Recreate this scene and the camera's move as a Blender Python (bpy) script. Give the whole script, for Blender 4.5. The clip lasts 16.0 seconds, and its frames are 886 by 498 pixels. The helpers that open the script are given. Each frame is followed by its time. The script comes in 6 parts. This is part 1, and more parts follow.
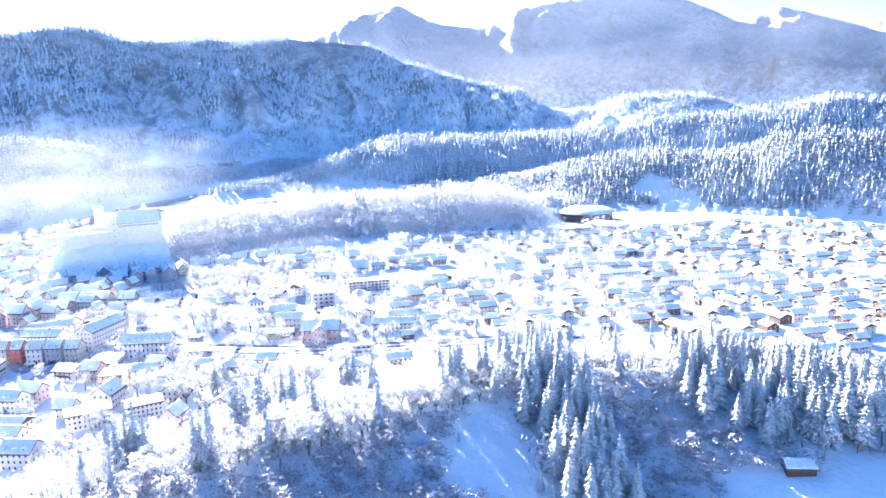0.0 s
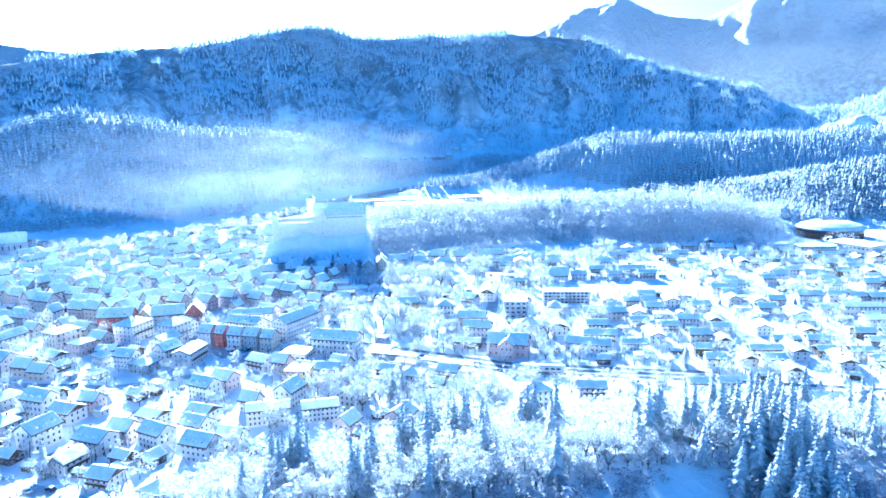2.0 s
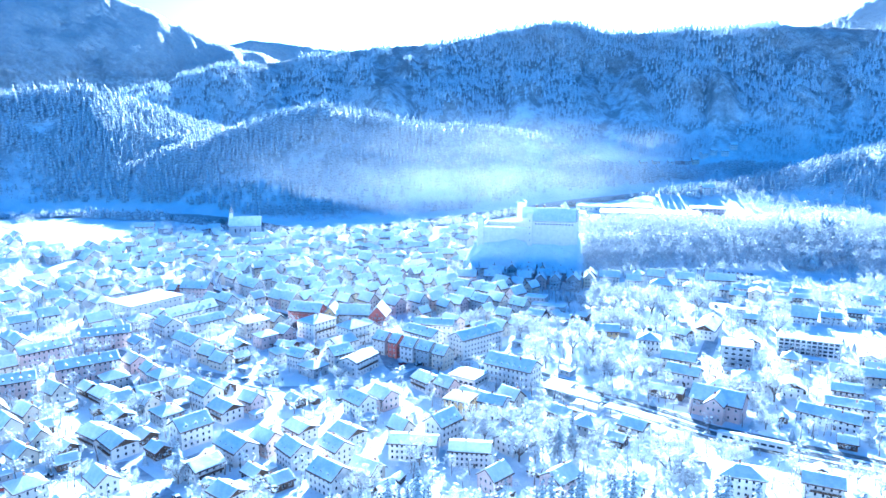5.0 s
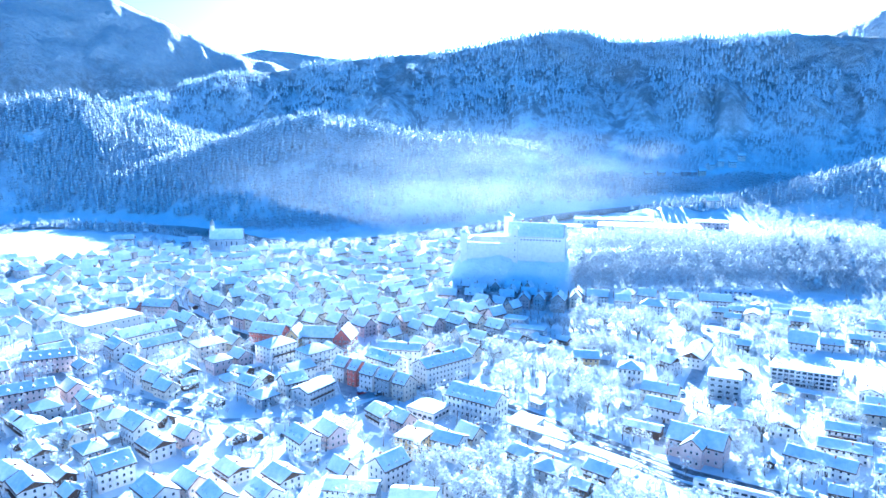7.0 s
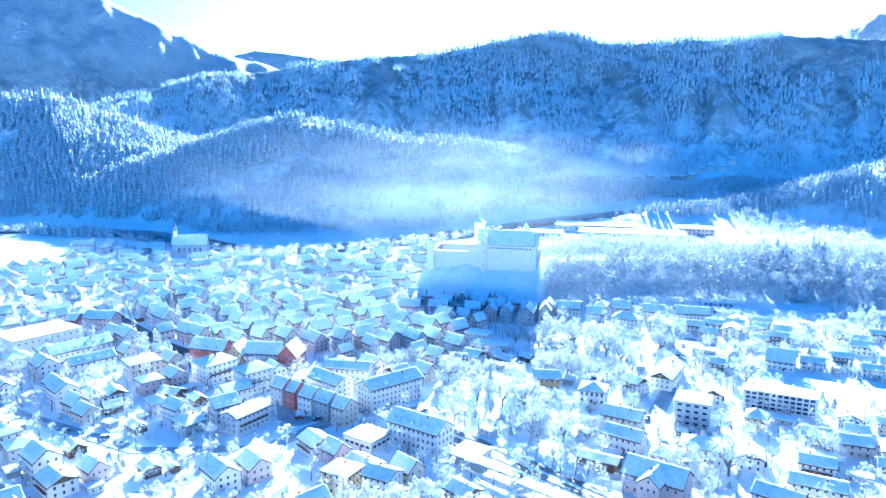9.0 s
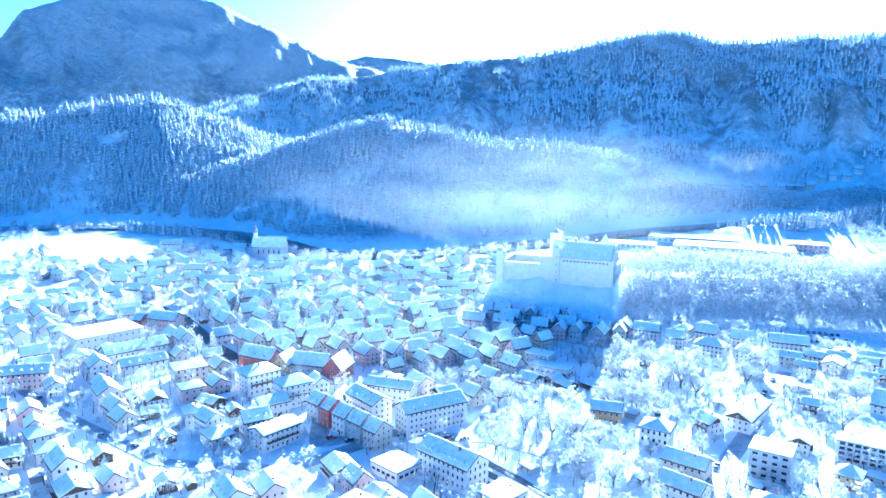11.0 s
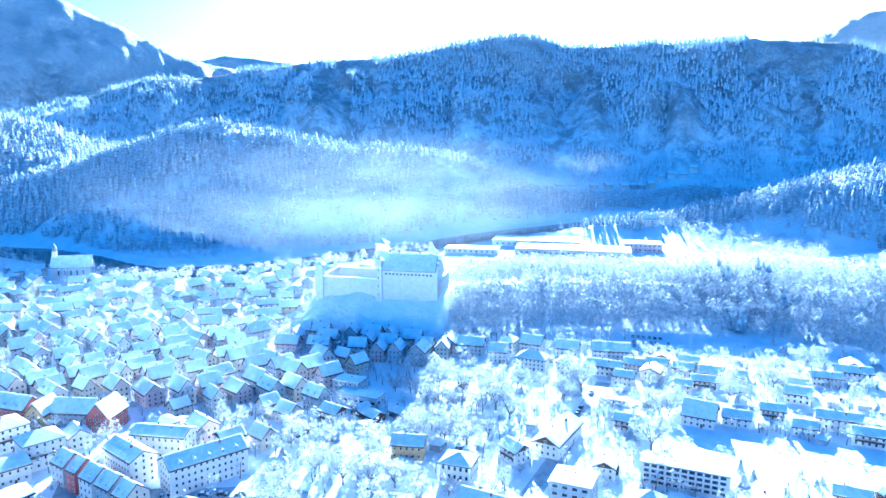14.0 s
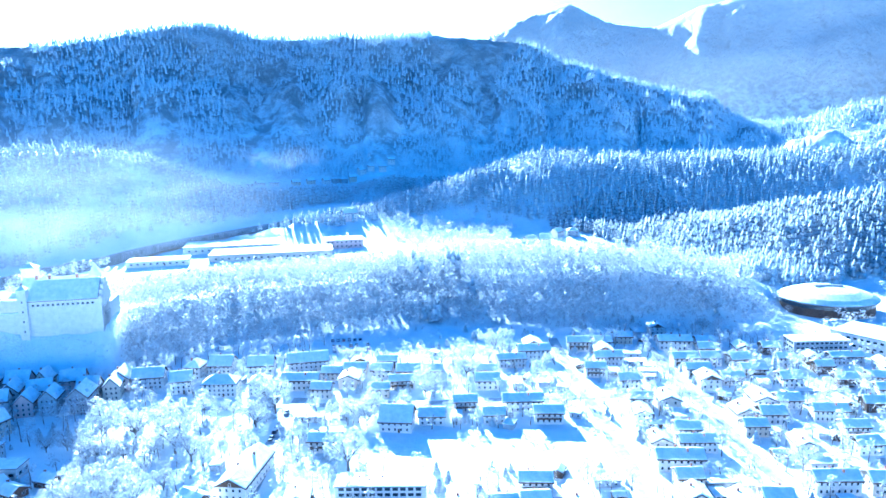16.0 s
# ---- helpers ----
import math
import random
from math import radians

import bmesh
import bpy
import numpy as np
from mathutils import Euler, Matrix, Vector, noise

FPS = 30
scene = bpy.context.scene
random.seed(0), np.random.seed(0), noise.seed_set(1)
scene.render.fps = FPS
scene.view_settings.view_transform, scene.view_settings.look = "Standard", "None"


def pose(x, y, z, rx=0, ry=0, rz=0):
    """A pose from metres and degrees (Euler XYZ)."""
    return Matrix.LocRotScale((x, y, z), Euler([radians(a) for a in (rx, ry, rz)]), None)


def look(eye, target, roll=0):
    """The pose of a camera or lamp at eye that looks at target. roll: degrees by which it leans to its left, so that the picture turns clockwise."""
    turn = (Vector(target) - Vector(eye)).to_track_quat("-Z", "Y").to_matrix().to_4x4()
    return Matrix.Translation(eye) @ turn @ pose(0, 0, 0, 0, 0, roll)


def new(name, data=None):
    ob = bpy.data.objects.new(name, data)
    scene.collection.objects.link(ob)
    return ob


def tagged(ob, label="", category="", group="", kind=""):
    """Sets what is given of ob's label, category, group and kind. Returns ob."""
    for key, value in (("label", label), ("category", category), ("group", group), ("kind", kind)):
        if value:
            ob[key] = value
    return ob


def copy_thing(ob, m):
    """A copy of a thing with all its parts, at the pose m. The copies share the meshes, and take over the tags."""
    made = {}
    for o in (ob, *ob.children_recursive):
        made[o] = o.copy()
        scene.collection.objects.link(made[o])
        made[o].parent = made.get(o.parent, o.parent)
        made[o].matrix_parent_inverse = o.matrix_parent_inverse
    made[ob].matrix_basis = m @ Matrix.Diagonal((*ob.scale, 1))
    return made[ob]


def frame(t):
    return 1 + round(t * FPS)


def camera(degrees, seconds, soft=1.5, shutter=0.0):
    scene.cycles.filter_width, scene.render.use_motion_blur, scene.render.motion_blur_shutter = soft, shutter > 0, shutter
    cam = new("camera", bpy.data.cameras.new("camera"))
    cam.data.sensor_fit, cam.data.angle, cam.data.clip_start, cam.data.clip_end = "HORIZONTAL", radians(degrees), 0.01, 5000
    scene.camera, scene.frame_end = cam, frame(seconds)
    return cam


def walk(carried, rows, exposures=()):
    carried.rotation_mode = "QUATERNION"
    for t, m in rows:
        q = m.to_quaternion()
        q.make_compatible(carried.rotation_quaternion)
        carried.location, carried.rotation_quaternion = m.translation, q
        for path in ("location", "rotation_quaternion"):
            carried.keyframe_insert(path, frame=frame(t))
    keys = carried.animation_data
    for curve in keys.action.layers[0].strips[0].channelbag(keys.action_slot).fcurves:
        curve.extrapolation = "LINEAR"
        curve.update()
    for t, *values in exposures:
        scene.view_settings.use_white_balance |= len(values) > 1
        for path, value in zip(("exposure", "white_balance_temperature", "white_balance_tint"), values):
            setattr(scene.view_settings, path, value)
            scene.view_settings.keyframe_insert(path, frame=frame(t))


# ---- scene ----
cam = camera(63.78, 16.0, soft=1.6)
PATH = [
    (0.0, -105.06, -121.75, 118.48, -37.271, -10.564, -1.908),
    (0.5, -99.30, -114.90, 118.61, -37.330, -10.573, -1.816),
    (1.0, -93.47, -108.13, 119.10, -37.378, -10.738, -1.791),
    (1.5, -88.76, -100.93, 119.52, -30.565, -10.713, -1.527),
    (2.0, -82.42, -94.48, 119.31, -20.401, -10.458, -1.188),
    (2.5, -76.41, -87.19, 119.44, -14.801, -10.335, -0.917),
    (3.0, -70.47, -80.29, 119.52, -9.574, -10.398, -0.716),
    (3.5, -64.63, -73.61, 119.31, -5.150, -10.507, -0.435),
    (4.0, -58.66, -67.06, 119.56, -2.847, -10.578, -0.291),
    (4.2, -56.30, -64.30, 119.76, -2.158, -10.601, -0.155),
    (6.3, -30.90, -35.61, 120.92, -0.283, -10.024, 0.133),
    (6.5, -28.39, -33.14, 120.97, -0.130, -9.928, 0.137),
    (7.0, -22.65, -26.65, 121.10, 0.248, -9.784, 0.185),
    (7.5, -16.90, -19.89, 121.30, 0.227, -9.746, 0.223),
    (8.0, -11.24, -13.20, 121.14, 0.195, -9.719, 0.251),
    (8.5, -5.55, -6.69, 121.01, -0.067, -9.582, 0.326),
    (9.0, -0.04, -0.02, 120.99, 0.073, -9.598, 0.366),
    (9.5, 5.33, 6.34, 120.94, 4.619, -9.627, 0.588),
    (9.7, 7.53, 9.22, 120.93, 5.462, -9.592, 0.577),
    (11.8, 33.36, 36.31, 121.95, 9.600, -9.286, 0.759),
    (12.0, 35.45, 38.71, 122.19, 9.548, -9.283, 0.808),
    (12.5, 40.81, 45.28, 122.25, 9.108, -9.165, 0.821),
    (13.0, 46.81, 51.53, 122.35, 6.448, -9.050, 0.694),
    (13.5, 52.11, 57.66, 122.51, 2.733, -9.043, 0.510),
    (14.0, 57.43, 63.62, 122.90, -1.194, -9.133, 0.285),
    (14.5, 62.90, 69.75, 123.11, -5.387, -9.156, 0.103),
    (15.0, 68.09, 75.49, 123.61, -10.020, -9.189, -0.130),
    (15.5, 73.73, 81.54, 123.73, -15.545, -9.365, -0.469),
    (16.0, 79.46, 87.13, 124.51, -23.851, -9.756, -0.974),
]


def flight(x, y, z, yaw, pitch, roll):
    """The camera's pose from its place, its turn to the left from +y, its tilt up and its lean."""
    return Matrix.Translation((x, y, z)) @ Euler((radians(90 + pitch), 0, radians(yaw))).to_matrix().to_4x4() @ pose(0, 0, 0, 0, 0, roll)


EXPOSURE = [
    (0.0, 3.26, 4820, 11), (1.2, 3.26, 4820, 11), (1.5, 3.0, 3960, -2), (2.2, 2.93, 3730, -5), (9.0, 2.91, 3710, -5), (16.0, 2.95, 3610, -6),
]
walk(cam, [(row[0], flight(*row[1:])) for row in PATH], EXPOSURE)

# ---- light: low winter sun ahead of the flight, clear sky ----
SUN_EL, SUN_AZ = radians(20), radians(8)
world = bpy.data.worlds.new("winter_sky")
scene.world = world
world.use_nodes = True
sky = world.node_tree.nodes.new("ShaderNodeTexSky")
sky.sky_type = "NISHITA"
sky.sun_disc = False
sky.sun_elevation, sky.sun_rotation = SUN_EL, SUN_AZ
sky.altitude, sky.dust_density, sky.air_density, sky.ozone_density = 800, 2.2, 1.0, 3.2
background = world.node_tree.nodes["Background"]
background.inputs["Strength"].default_value = 0.033
world.node_tree.links.new(sky.outputs["Color"], background.inputs["Color"])
sun_data = bpy.data.lights.new("sun", "SUN")
sun_data.energy, sun_data.angle, sun_data.color = 5.0, radians(0.6), (1.0, 0.76, 0.53)
sun = new("sun", sun_data)
to_sun = Vector((math.sin(SUN_AZ) * math.cos(SUN_EL), math.cos(SUN_AZ) * math.cos(SUN_EL), math.sin(SUN_EL)))
sun.matrix_world = look(to_sun * 900, (0, 0, 0))


# ---- materials ----
def material(name):
    mat = bpy.data.materials.new(name)
    mat.use_nodes = True
    tree = mat.node_tree
    return mat, tree, tree.nodes["Principled BSDF"]


def noise_tex(tree, scale, detail=4.0, rough=0.55, coords="Object"):
    tc = tree.nodes.new("ShaderNodeTexCoord")
    tex = tree.nodes.new("ShaderNodeTexNoise")
    tex.inputs["Scale"].default_value, tex.inputs["Detail"].default_value = scale, detail
    tex.inputs["Roughness"].default_value = rough
    tree.links.new(tc.outputs[coords], tex.inputs["Vector"])
    return tex.outputs["Fac"]


def ramp(tree, fac, stops):
    node = tree.nodes.new("ShaderNodeValToRGB")
    while len(node.color_ramp.elements) < len(stops):
        node.color_ramp.elements.new(0.5)
    for e, (p, c) in zip(node.color_ramp.elements, stops):
        e.position, e.color = p, (*c, 1)
    tree.links.new(fac, node.inputs["Fac"])
    return node.outputs["Color"]


def blend(tree, fac, a, b, kind="MIX"):
    node = tree.nodes.new("ShaderNodeMix")
    node.data_type, node.blend_type = "RGBA", kind
    for sock, v in ((node.inputs["Factor"], fac), (node.inputs["A"], a), (node.inputs["B"], b)):
        if isinstance(v, (float, int)):
            sock.default_value = v
        elif isinstance(v, tuple):
            sock.default_value = (*v, 1)
        else:
            tree.links.new(v, sock)
    return node.outputs["Result"]


def bump(tree, bsdf, height, strength, distance):
    node = tree.nodes.new("ShaderNodeBump")
    node.inputs["Strength"].default_value, node.inputs["Distance"].default_value = strength, distance
    tree.links.new(height, node.inputs["Height"])
    tree.links.new(node.outputs["Normal"], bsdf.inputs["Normal"])


def upward(tree, lo, hi):
    """0 on steep faces to 1 on faces that look up, where snow lies."""
    geo = tree.nodes.new("ShaderNodeNewGeometry")
    sep = tree.nodes.new("ShaderNodeSeparateXYZ")
    tree.links.new(geo.outputs["Normal"], sep.inputs[0])
    rng_node = tree.nodes.new("ShaderNodeMapRange")
    rng_node.inputs["From Min"].default_value, rng_node.inputs["From Max"].default_value = lo, hi
    tree.links.new(sep.outputs["Z"], rng_node.inputs["Value"])
    return rng_node.outputs["Result"]


def island_random(tree):
    return tree.nodes.new("ShaderNodeNewGeometry").outputs["Random Per Island"]


def object_random(tree):
    return tree.nodes.new("ShaderNodeObjectInfo").outputs["Random"]


SNOW = (0.80, 0.84, 0.90)


def snow_material():
    mat, tree, bsdf = material("snow")
    fine = noise_tex(tree, 0.7, 6, 0.65)
    col = ramp(tree, noise_tex(tree, 0.35, 6, 0.7), [(0.3, (0.62, 0.68, 0.78)), (0.62, (0.86, 0.89, 0.93))])
    tree.links.new(col, bsdf.inputs["Base Color"])
    bsdf.inputs["Roughness"].default_value = 0.75
    bump(tree, bsdf, fine, 0.7, 0.5)
    return mat


def ground_material():
    """Snow on the flat, with rock and brown scree showing where the slopes are steep."""
    mat, tree, bsdf = material("snowy_ground")
    big, mid, fine = noise_tex(tree, 0.012, 8, 0.6), noise_tex(tree, 0.05, 8, 0.65), noise_tex(tree, 0.5, 6, 0.6)
    snow = ramp(tree, mid, [(0.3, (0.72, 0.78, 0.87)), (0.62, (0.86, 0.89, 0.93))])
    rock = ramp(tree, fine, [(0.3, (0.16, 0.17, 0.19)), (0.7, (0.42, 0.42, 0.43))])
    steep = upward(tree, 0.35, 0.66)
    add = tree.nodes.new("ShaderNodeMath")
    add.operation = "MULTIPLY_ADD"
    tree.links.new(big, add.inputs[0])
    add.inputs[1].default_value = 1.6
    add.inputs[2].default_value = -0.7
    both = tree.nodes.new("ShaderNodeMath")
    both.operation, both.use_clamp = "ADD", True
    tree.links.new(steep, both.inputs[0])
    tree.links.new(add.outputs[0], both.inputs[1])
    tc = tree.nodes.new("ShaderNodeTexCoord")
    sep = tree.nodes.new("ShaderNodeSeparateXYZ")
    tree.links.new(tc.outputs["Object"], sep.inputs[0])
    low = tree.nodes.new("ShaderNodeMapRange")
    low.inputs["From Min"].default_value, low.inputs["From Max"].default_value = 100, 50
    tree.links.new(sep.outputs["Z"], low.inputs["Value"])
    lying = tree.nodes.new("ShaderNodeMath")
    lying.operation = "MAXIMUM"
    tree.links.new(both.outputs[0], lying.inputs[0])
    tree.links.new(low.outputs["Result"], lying.inputs[1])
    bare = blend(tree, lying.outputs[0], rock, snow)
    # far woods and scrub on the high slopes
    band = tree.nodes.new("ShaderNodeMapRange")
    band.inputs["From Min"].default_value, band.inputs["From Max"].default_value = 30, 90
    tree.links.new(sep.outputs["Z"], band.inputs["Value"])
    top = tree.nodes.new("ShaderNodeMapRange")
    top.inputs["From Min"].default_value, top.inputs["From Max"].default_value = 430, 190
    tree.links.new(sep.outputs["Z"], top.inputs["Value"])
    clumps = ramp(tree, noise_tex(tree, 0.028, 8, 0.75), [(0.42, (0, 0, 0)), (0.56, (0.85, 0.85, 0.85))])
    stands = tree.nodes.new("ShaderNodeMath")
    stands.operation = "MULTIPLY"
    tree.links.new(band.outputs["Result"], stands.inputs[0])
    tree.links.new(top.outputs["Result"], stands.inputs[1])
    share_wood = tree.nodes.new("ShaderNodeMath")
    share_wood.operation = "MULTIPLY"
    tree.links.new(stands.outputs[0], share_wood.inputs[0])
    tree.links.new(clumps, share_wood.inputs[1])
    tree.links.new(blend(tree, share_wood.outputs[0], bare, (0.28, 0.31, 0.34)), bsdf.inputs["Base Color"])
    bsdf.inputs["Roughness"].default_value = 0.8
    # crags and gullies on the heights, too fine for the mesh
    crags = noise_tex(tree, 0.022, 10, 0.68)
    height = tree.nodes.new("ShaderNodeMapRange")
    height.inputs["From Min"].default_value, height.inputs["From Max"].default_value = 110, 320
    height.inputs["To Min"].default_value, height.inputs["To Max"].default_value = 0.0, 32.0
    tree.links.new(sep.outputs["Z"], height.inputs["Value"])
    relief = tree.nodes.new("ShaderNodeMath")
    relief.operation = "MULTIPLY_ADD"
    tree.links.new(crags, relief.inputs[0])
    tree.links.new(height.outputs["Result"], relief.inputs[1])
    tree.links.new(mid, relief.inputs[2])
    bump(tree, bsdf, relief.outputs[0], 0.9, 4.0)
    return mat


def frost_material(name, lo, hi, translucent=0.3):
    """Twigs thick with hoar frost: a pale crust that lets some light through."""
    mat, tree, bsdf = material(name)
    col = ramp(tree, island_random(tree), [(0.0, lo), (1.0, hi)])
    tree.links.new(col, bsdf.inputs["Base Color"])
    bsdf.inputs["Roughness"].default_value = 0.7
    out = tree.nodes["Material Output"]
    trans = tree.nodes.new("ShaderNodeBsdfTranslucent")
    tree.links.new(col, trans.inputs["Color"])
    mix = tree.nodes.new("ShaderNodeMixShader")
    mix.inputs[0].default_value = translucent
    tree.links.new(bsdf.outputs[0], mix.inputs[1])
    tree.links.new(trans.outputs[0], mix.inputs[2])
    tree.links.new(mix.outputs[0], out.inputs["Surface"])
    return mat


def conifer_material(name, snow_lo, snow_hi, grain, dark=(0.018, 0.035, 0.030), light=(0.06, 0.085, 0.075)):
    """Dark needles under snow that lies on the upper sides of the boughs."""
    mat, tree, bsdf = material(name)
    needles = ramp(tree, island_random(tree), [(0.0, dark), (1.0, light)])
    fine = noise_tex(tree, grain, 4)
    top = upward(tree, snow_lo, snow_hi)
    mul = tree.nodes.new("ShaderNodeMath")
    mul.operation, mul.use_clamp = "MULTIPLY_ADD", True
    tree.links.new(fine, mul.inputs[0])
    mul.inputs[1].default_value = 1.2
    mul.inputs[2].default_value = -0.6
    add = tree.nodes.new("ShaderNodeMath")
    add.operation, add.use_clamp = "ADD", True
    tree.links.new(top, add.inputs[0])
    tree.links.new(mul.outputs[0], add.inputs[1])
    tree.links.new(blend(tree, add.outputs[0], needles, SNOW), bsdf.inputs["Base Color"])
    bsdf.inputs["Roughness"].default_value = 0.8
    return mat


def plain_material(name, a, b, scale, rough=0.8, metal=0.0, relief=0.0, by_object=0.0):
    mat, tree, bsdf = material(name)
    col = ramp(tree, noise_tex(tree, scale, 6, 0.6), [(0.3, a), (0.7, b)])
    if by_object:
        shade = ramp(tree, object_random(tree), [(0.0, (1 - by_object,) * 3), (1.0, (1.0, 1.0, 1.0))])
        col = blend(tree, 1.0, col, shade, "MULTIPLY")
    tree.links.new(col, bsdf.inputs["Base Color"])
    bsdf.inputs["Roughness"].default_value, bsdf.inputs["Metallic"].default_value = rough, metal
    if relief:
        bump(tree, bsdf, noise_tex(tree, scale * 6, 4), 0.4, relief)
    return mat


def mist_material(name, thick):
    """Stand-in for mist, haze and sun glare: mostly clear, scattering the sun that shines through it; thicker in the
    middle, with ragged wisps.
    """
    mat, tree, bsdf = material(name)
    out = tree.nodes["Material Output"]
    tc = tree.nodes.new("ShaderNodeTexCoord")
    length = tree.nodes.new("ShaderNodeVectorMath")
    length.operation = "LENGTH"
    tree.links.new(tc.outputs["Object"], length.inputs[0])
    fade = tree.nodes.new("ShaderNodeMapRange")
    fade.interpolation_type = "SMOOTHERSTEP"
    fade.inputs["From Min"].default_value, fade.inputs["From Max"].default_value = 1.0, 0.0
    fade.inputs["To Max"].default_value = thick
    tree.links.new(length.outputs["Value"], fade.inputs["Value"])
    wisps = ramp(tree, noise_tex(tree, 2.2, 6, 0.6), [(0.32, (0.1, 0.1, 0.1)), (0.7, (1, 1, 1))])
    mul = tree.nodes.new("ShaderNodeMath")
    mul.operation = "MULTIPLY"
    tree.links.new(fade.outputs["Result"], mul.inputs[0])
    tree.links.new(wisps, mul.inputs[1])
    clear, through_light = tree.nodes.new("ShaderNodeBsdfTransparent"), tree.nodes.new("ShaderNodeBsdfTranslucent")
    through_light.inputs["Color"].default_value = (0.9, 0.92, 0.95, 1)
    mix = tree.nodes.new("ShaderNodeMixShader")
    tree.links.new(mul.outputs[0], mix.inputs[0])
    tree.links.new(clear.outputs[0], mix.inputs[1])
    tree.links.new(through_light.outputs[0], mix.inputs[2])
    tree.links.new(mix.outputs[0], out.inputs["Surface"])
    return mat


M_SNOW, M_GROUND = snow_material(), ground_material()
M_GLARE = mist_material("glare_veil", 0.01)
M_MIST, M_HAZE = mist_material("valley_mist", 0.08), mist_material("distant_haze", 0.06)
M_FROST = frost_material("frosted_twigs", (0.56, 0.58, 0.64), (0.80, 0.82, 0.86), 0.2)
M_FROST_DIM = frost_material("thinly_frosted_twigs", (0.46, 0.48, 0.53), (0.78, 0.80, 0.84), 0.19)
# Scarcely frosted scrub, with the slopes' blue shade put into its colour
M_SCRUB = frost_material("scrub_twigs", (0.26, 0.27, 0.33), (0.60, 0.62, 0.70), 0.1)
M_FIR = conifer_material("snowy_fir", 0.36, 1.0, 1.8, (0.02, 0.04, 0.04), (0.08, 0.11, 0.11))
# Frosted firs; the haze over far slopes is put into paler needles
M_FIR_HAZED = conifer_material("frosted_hazed_fir", 0.05, 0.6, 0.3, (0.28, 0.31, 0.33), (0.60, 0.64, 0.67))
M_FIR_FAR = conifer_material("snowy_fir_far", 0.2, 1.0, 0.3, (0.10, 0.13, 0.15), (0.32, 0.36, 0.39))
# Near-ridge firs: the flank's shade is put into darker needles and thinner snow
M_FIR_SHADED = conifer_material("shaded_fir", 0.35, 1.1, 0.3, (0.05, 0.07, 0.08), (0.17, 0.20, 0.22))
M_BARK = plain_material("bark", (0.07, 0.06, 0.055), (0.26, 0.24, 0.23), 3.0, 0.9, relief=0.05)
M_GLASS = plain_material("window_glass", (0.02, 0.03, 0.045), (0.06, 0.075, 0.095), 0.6, 0.15)
M_TIMBER = plain_material("weathered_timber", (0.05, 0.03, 0.02), (0.16, 0.10, 0.06), 1.5, 0.8, relief=0.03)
M_TILE = plain_material("dark_roof_tile", (0.05, 0.035, 0.03), (0.13, 0.085, 0.07), 1.0, 0.8, relief=0.03)
M_BRICK = plain_material("chimney_brick", (0.20, 0.10, 0.07), (0.36, 0.20, 0.15), 3.0, 0.9, relief=0.03)
M_WATER = plain_material("cold_river_water", (0.02, 0.05, 0.07), (0.04, 0.08, 0.10), 0.05, 0.12)
M_ASPHALT = plain_material("wet_asphalt", (0.03, 0.035, 0.045), (0.10, 0.11, 0.13), 0.15, 0.6, relief=0.02)
WALLS = {
    "white": plain_material("white_render", (0.72, 0.68, 0.65), (0.84, 0.80, 0.77), 0.7, 0.9, relief=0.01, by_object=0.12),
    "cream": plain_material("cream_render", (0.62, 0.55, 0.45), (0.74, 0.67, 0.56), 0.7, 0.9, relief=0.01, by_object=0.15),
    "yellow": plain_material("yellow_render", (0.52, 0.37, 0.18), (0.64, 0.48, 0.26), 0.7, 0.9, relief=0.01),
    "red": plain_material("red_render", (0.34, 0.10, 0.09), (0.44, 0.16, 0.13), 0.7, 0.9, relief=0.01),
    "rose": plain_material("rose_render", (0.56, 0.44, 0.42), (0.68, 0.54, 0.51), 0.7, 0.9, relief=0.01),
    "grey": plain_material("grey_render", (0.38, 0.39, 0.42), (0.54, 0.55, 0.58), 0.7, 0.9, relief=0.01, by_object=0.2),
    "wood": plain_material("brown_boards", (0.05, 0.035, 0.03), (0.13, 0.09, 0.065), 1.2, 0.85, relief=0.03),
    "stone": plain_material("pale_stone", (0.60, 0.59, 0.57), (0.76, 0.74, 0.71), 0.5, 0.9, relief=0.05),
}


# ---- terrain ----
def value_noise(x, y, seed):
    xi, yi = np.floor(x).astype(np.int64), np.floor(y).astype(np.int64)
    fx, fy = x - xi, y - yi
    fx, fy = fx * fx * (3 - 2 * fx), fy * fy * (3 - 2 * fy)

    def lattice(a, b):
        n = (a * 374761393 + b * 668265263 + seed * 1442695041) & 0x7FFFFFFF
        n = (n ^ (n >> 13)) * 1274126177 & 0x7FFFFFFF
        return ((n ^ (n >> 16)) & 0xFFFF) / 65535.0

    a, b, c, e = lattice(xi, yi), lattice(xi + 1, yi), lattice(xi, yi + 1), lattice(xi + 1, yi + 1)
    return (a * (1 - fx) + b * fx) * (1 - fy) + (c * (1 - fx) + e * fx) * fy - 0.5


def fbm(x, y, scale, octaves=4, seed=0):
    total, amp = np.zeros(np.shape(x)), 1.0
    for k in range(octaves):
        total = total + amp * value_noise(x / scale, y / scale, seed + k)
        amp, scale = amp * 0.5, scale * 0.5
    return total


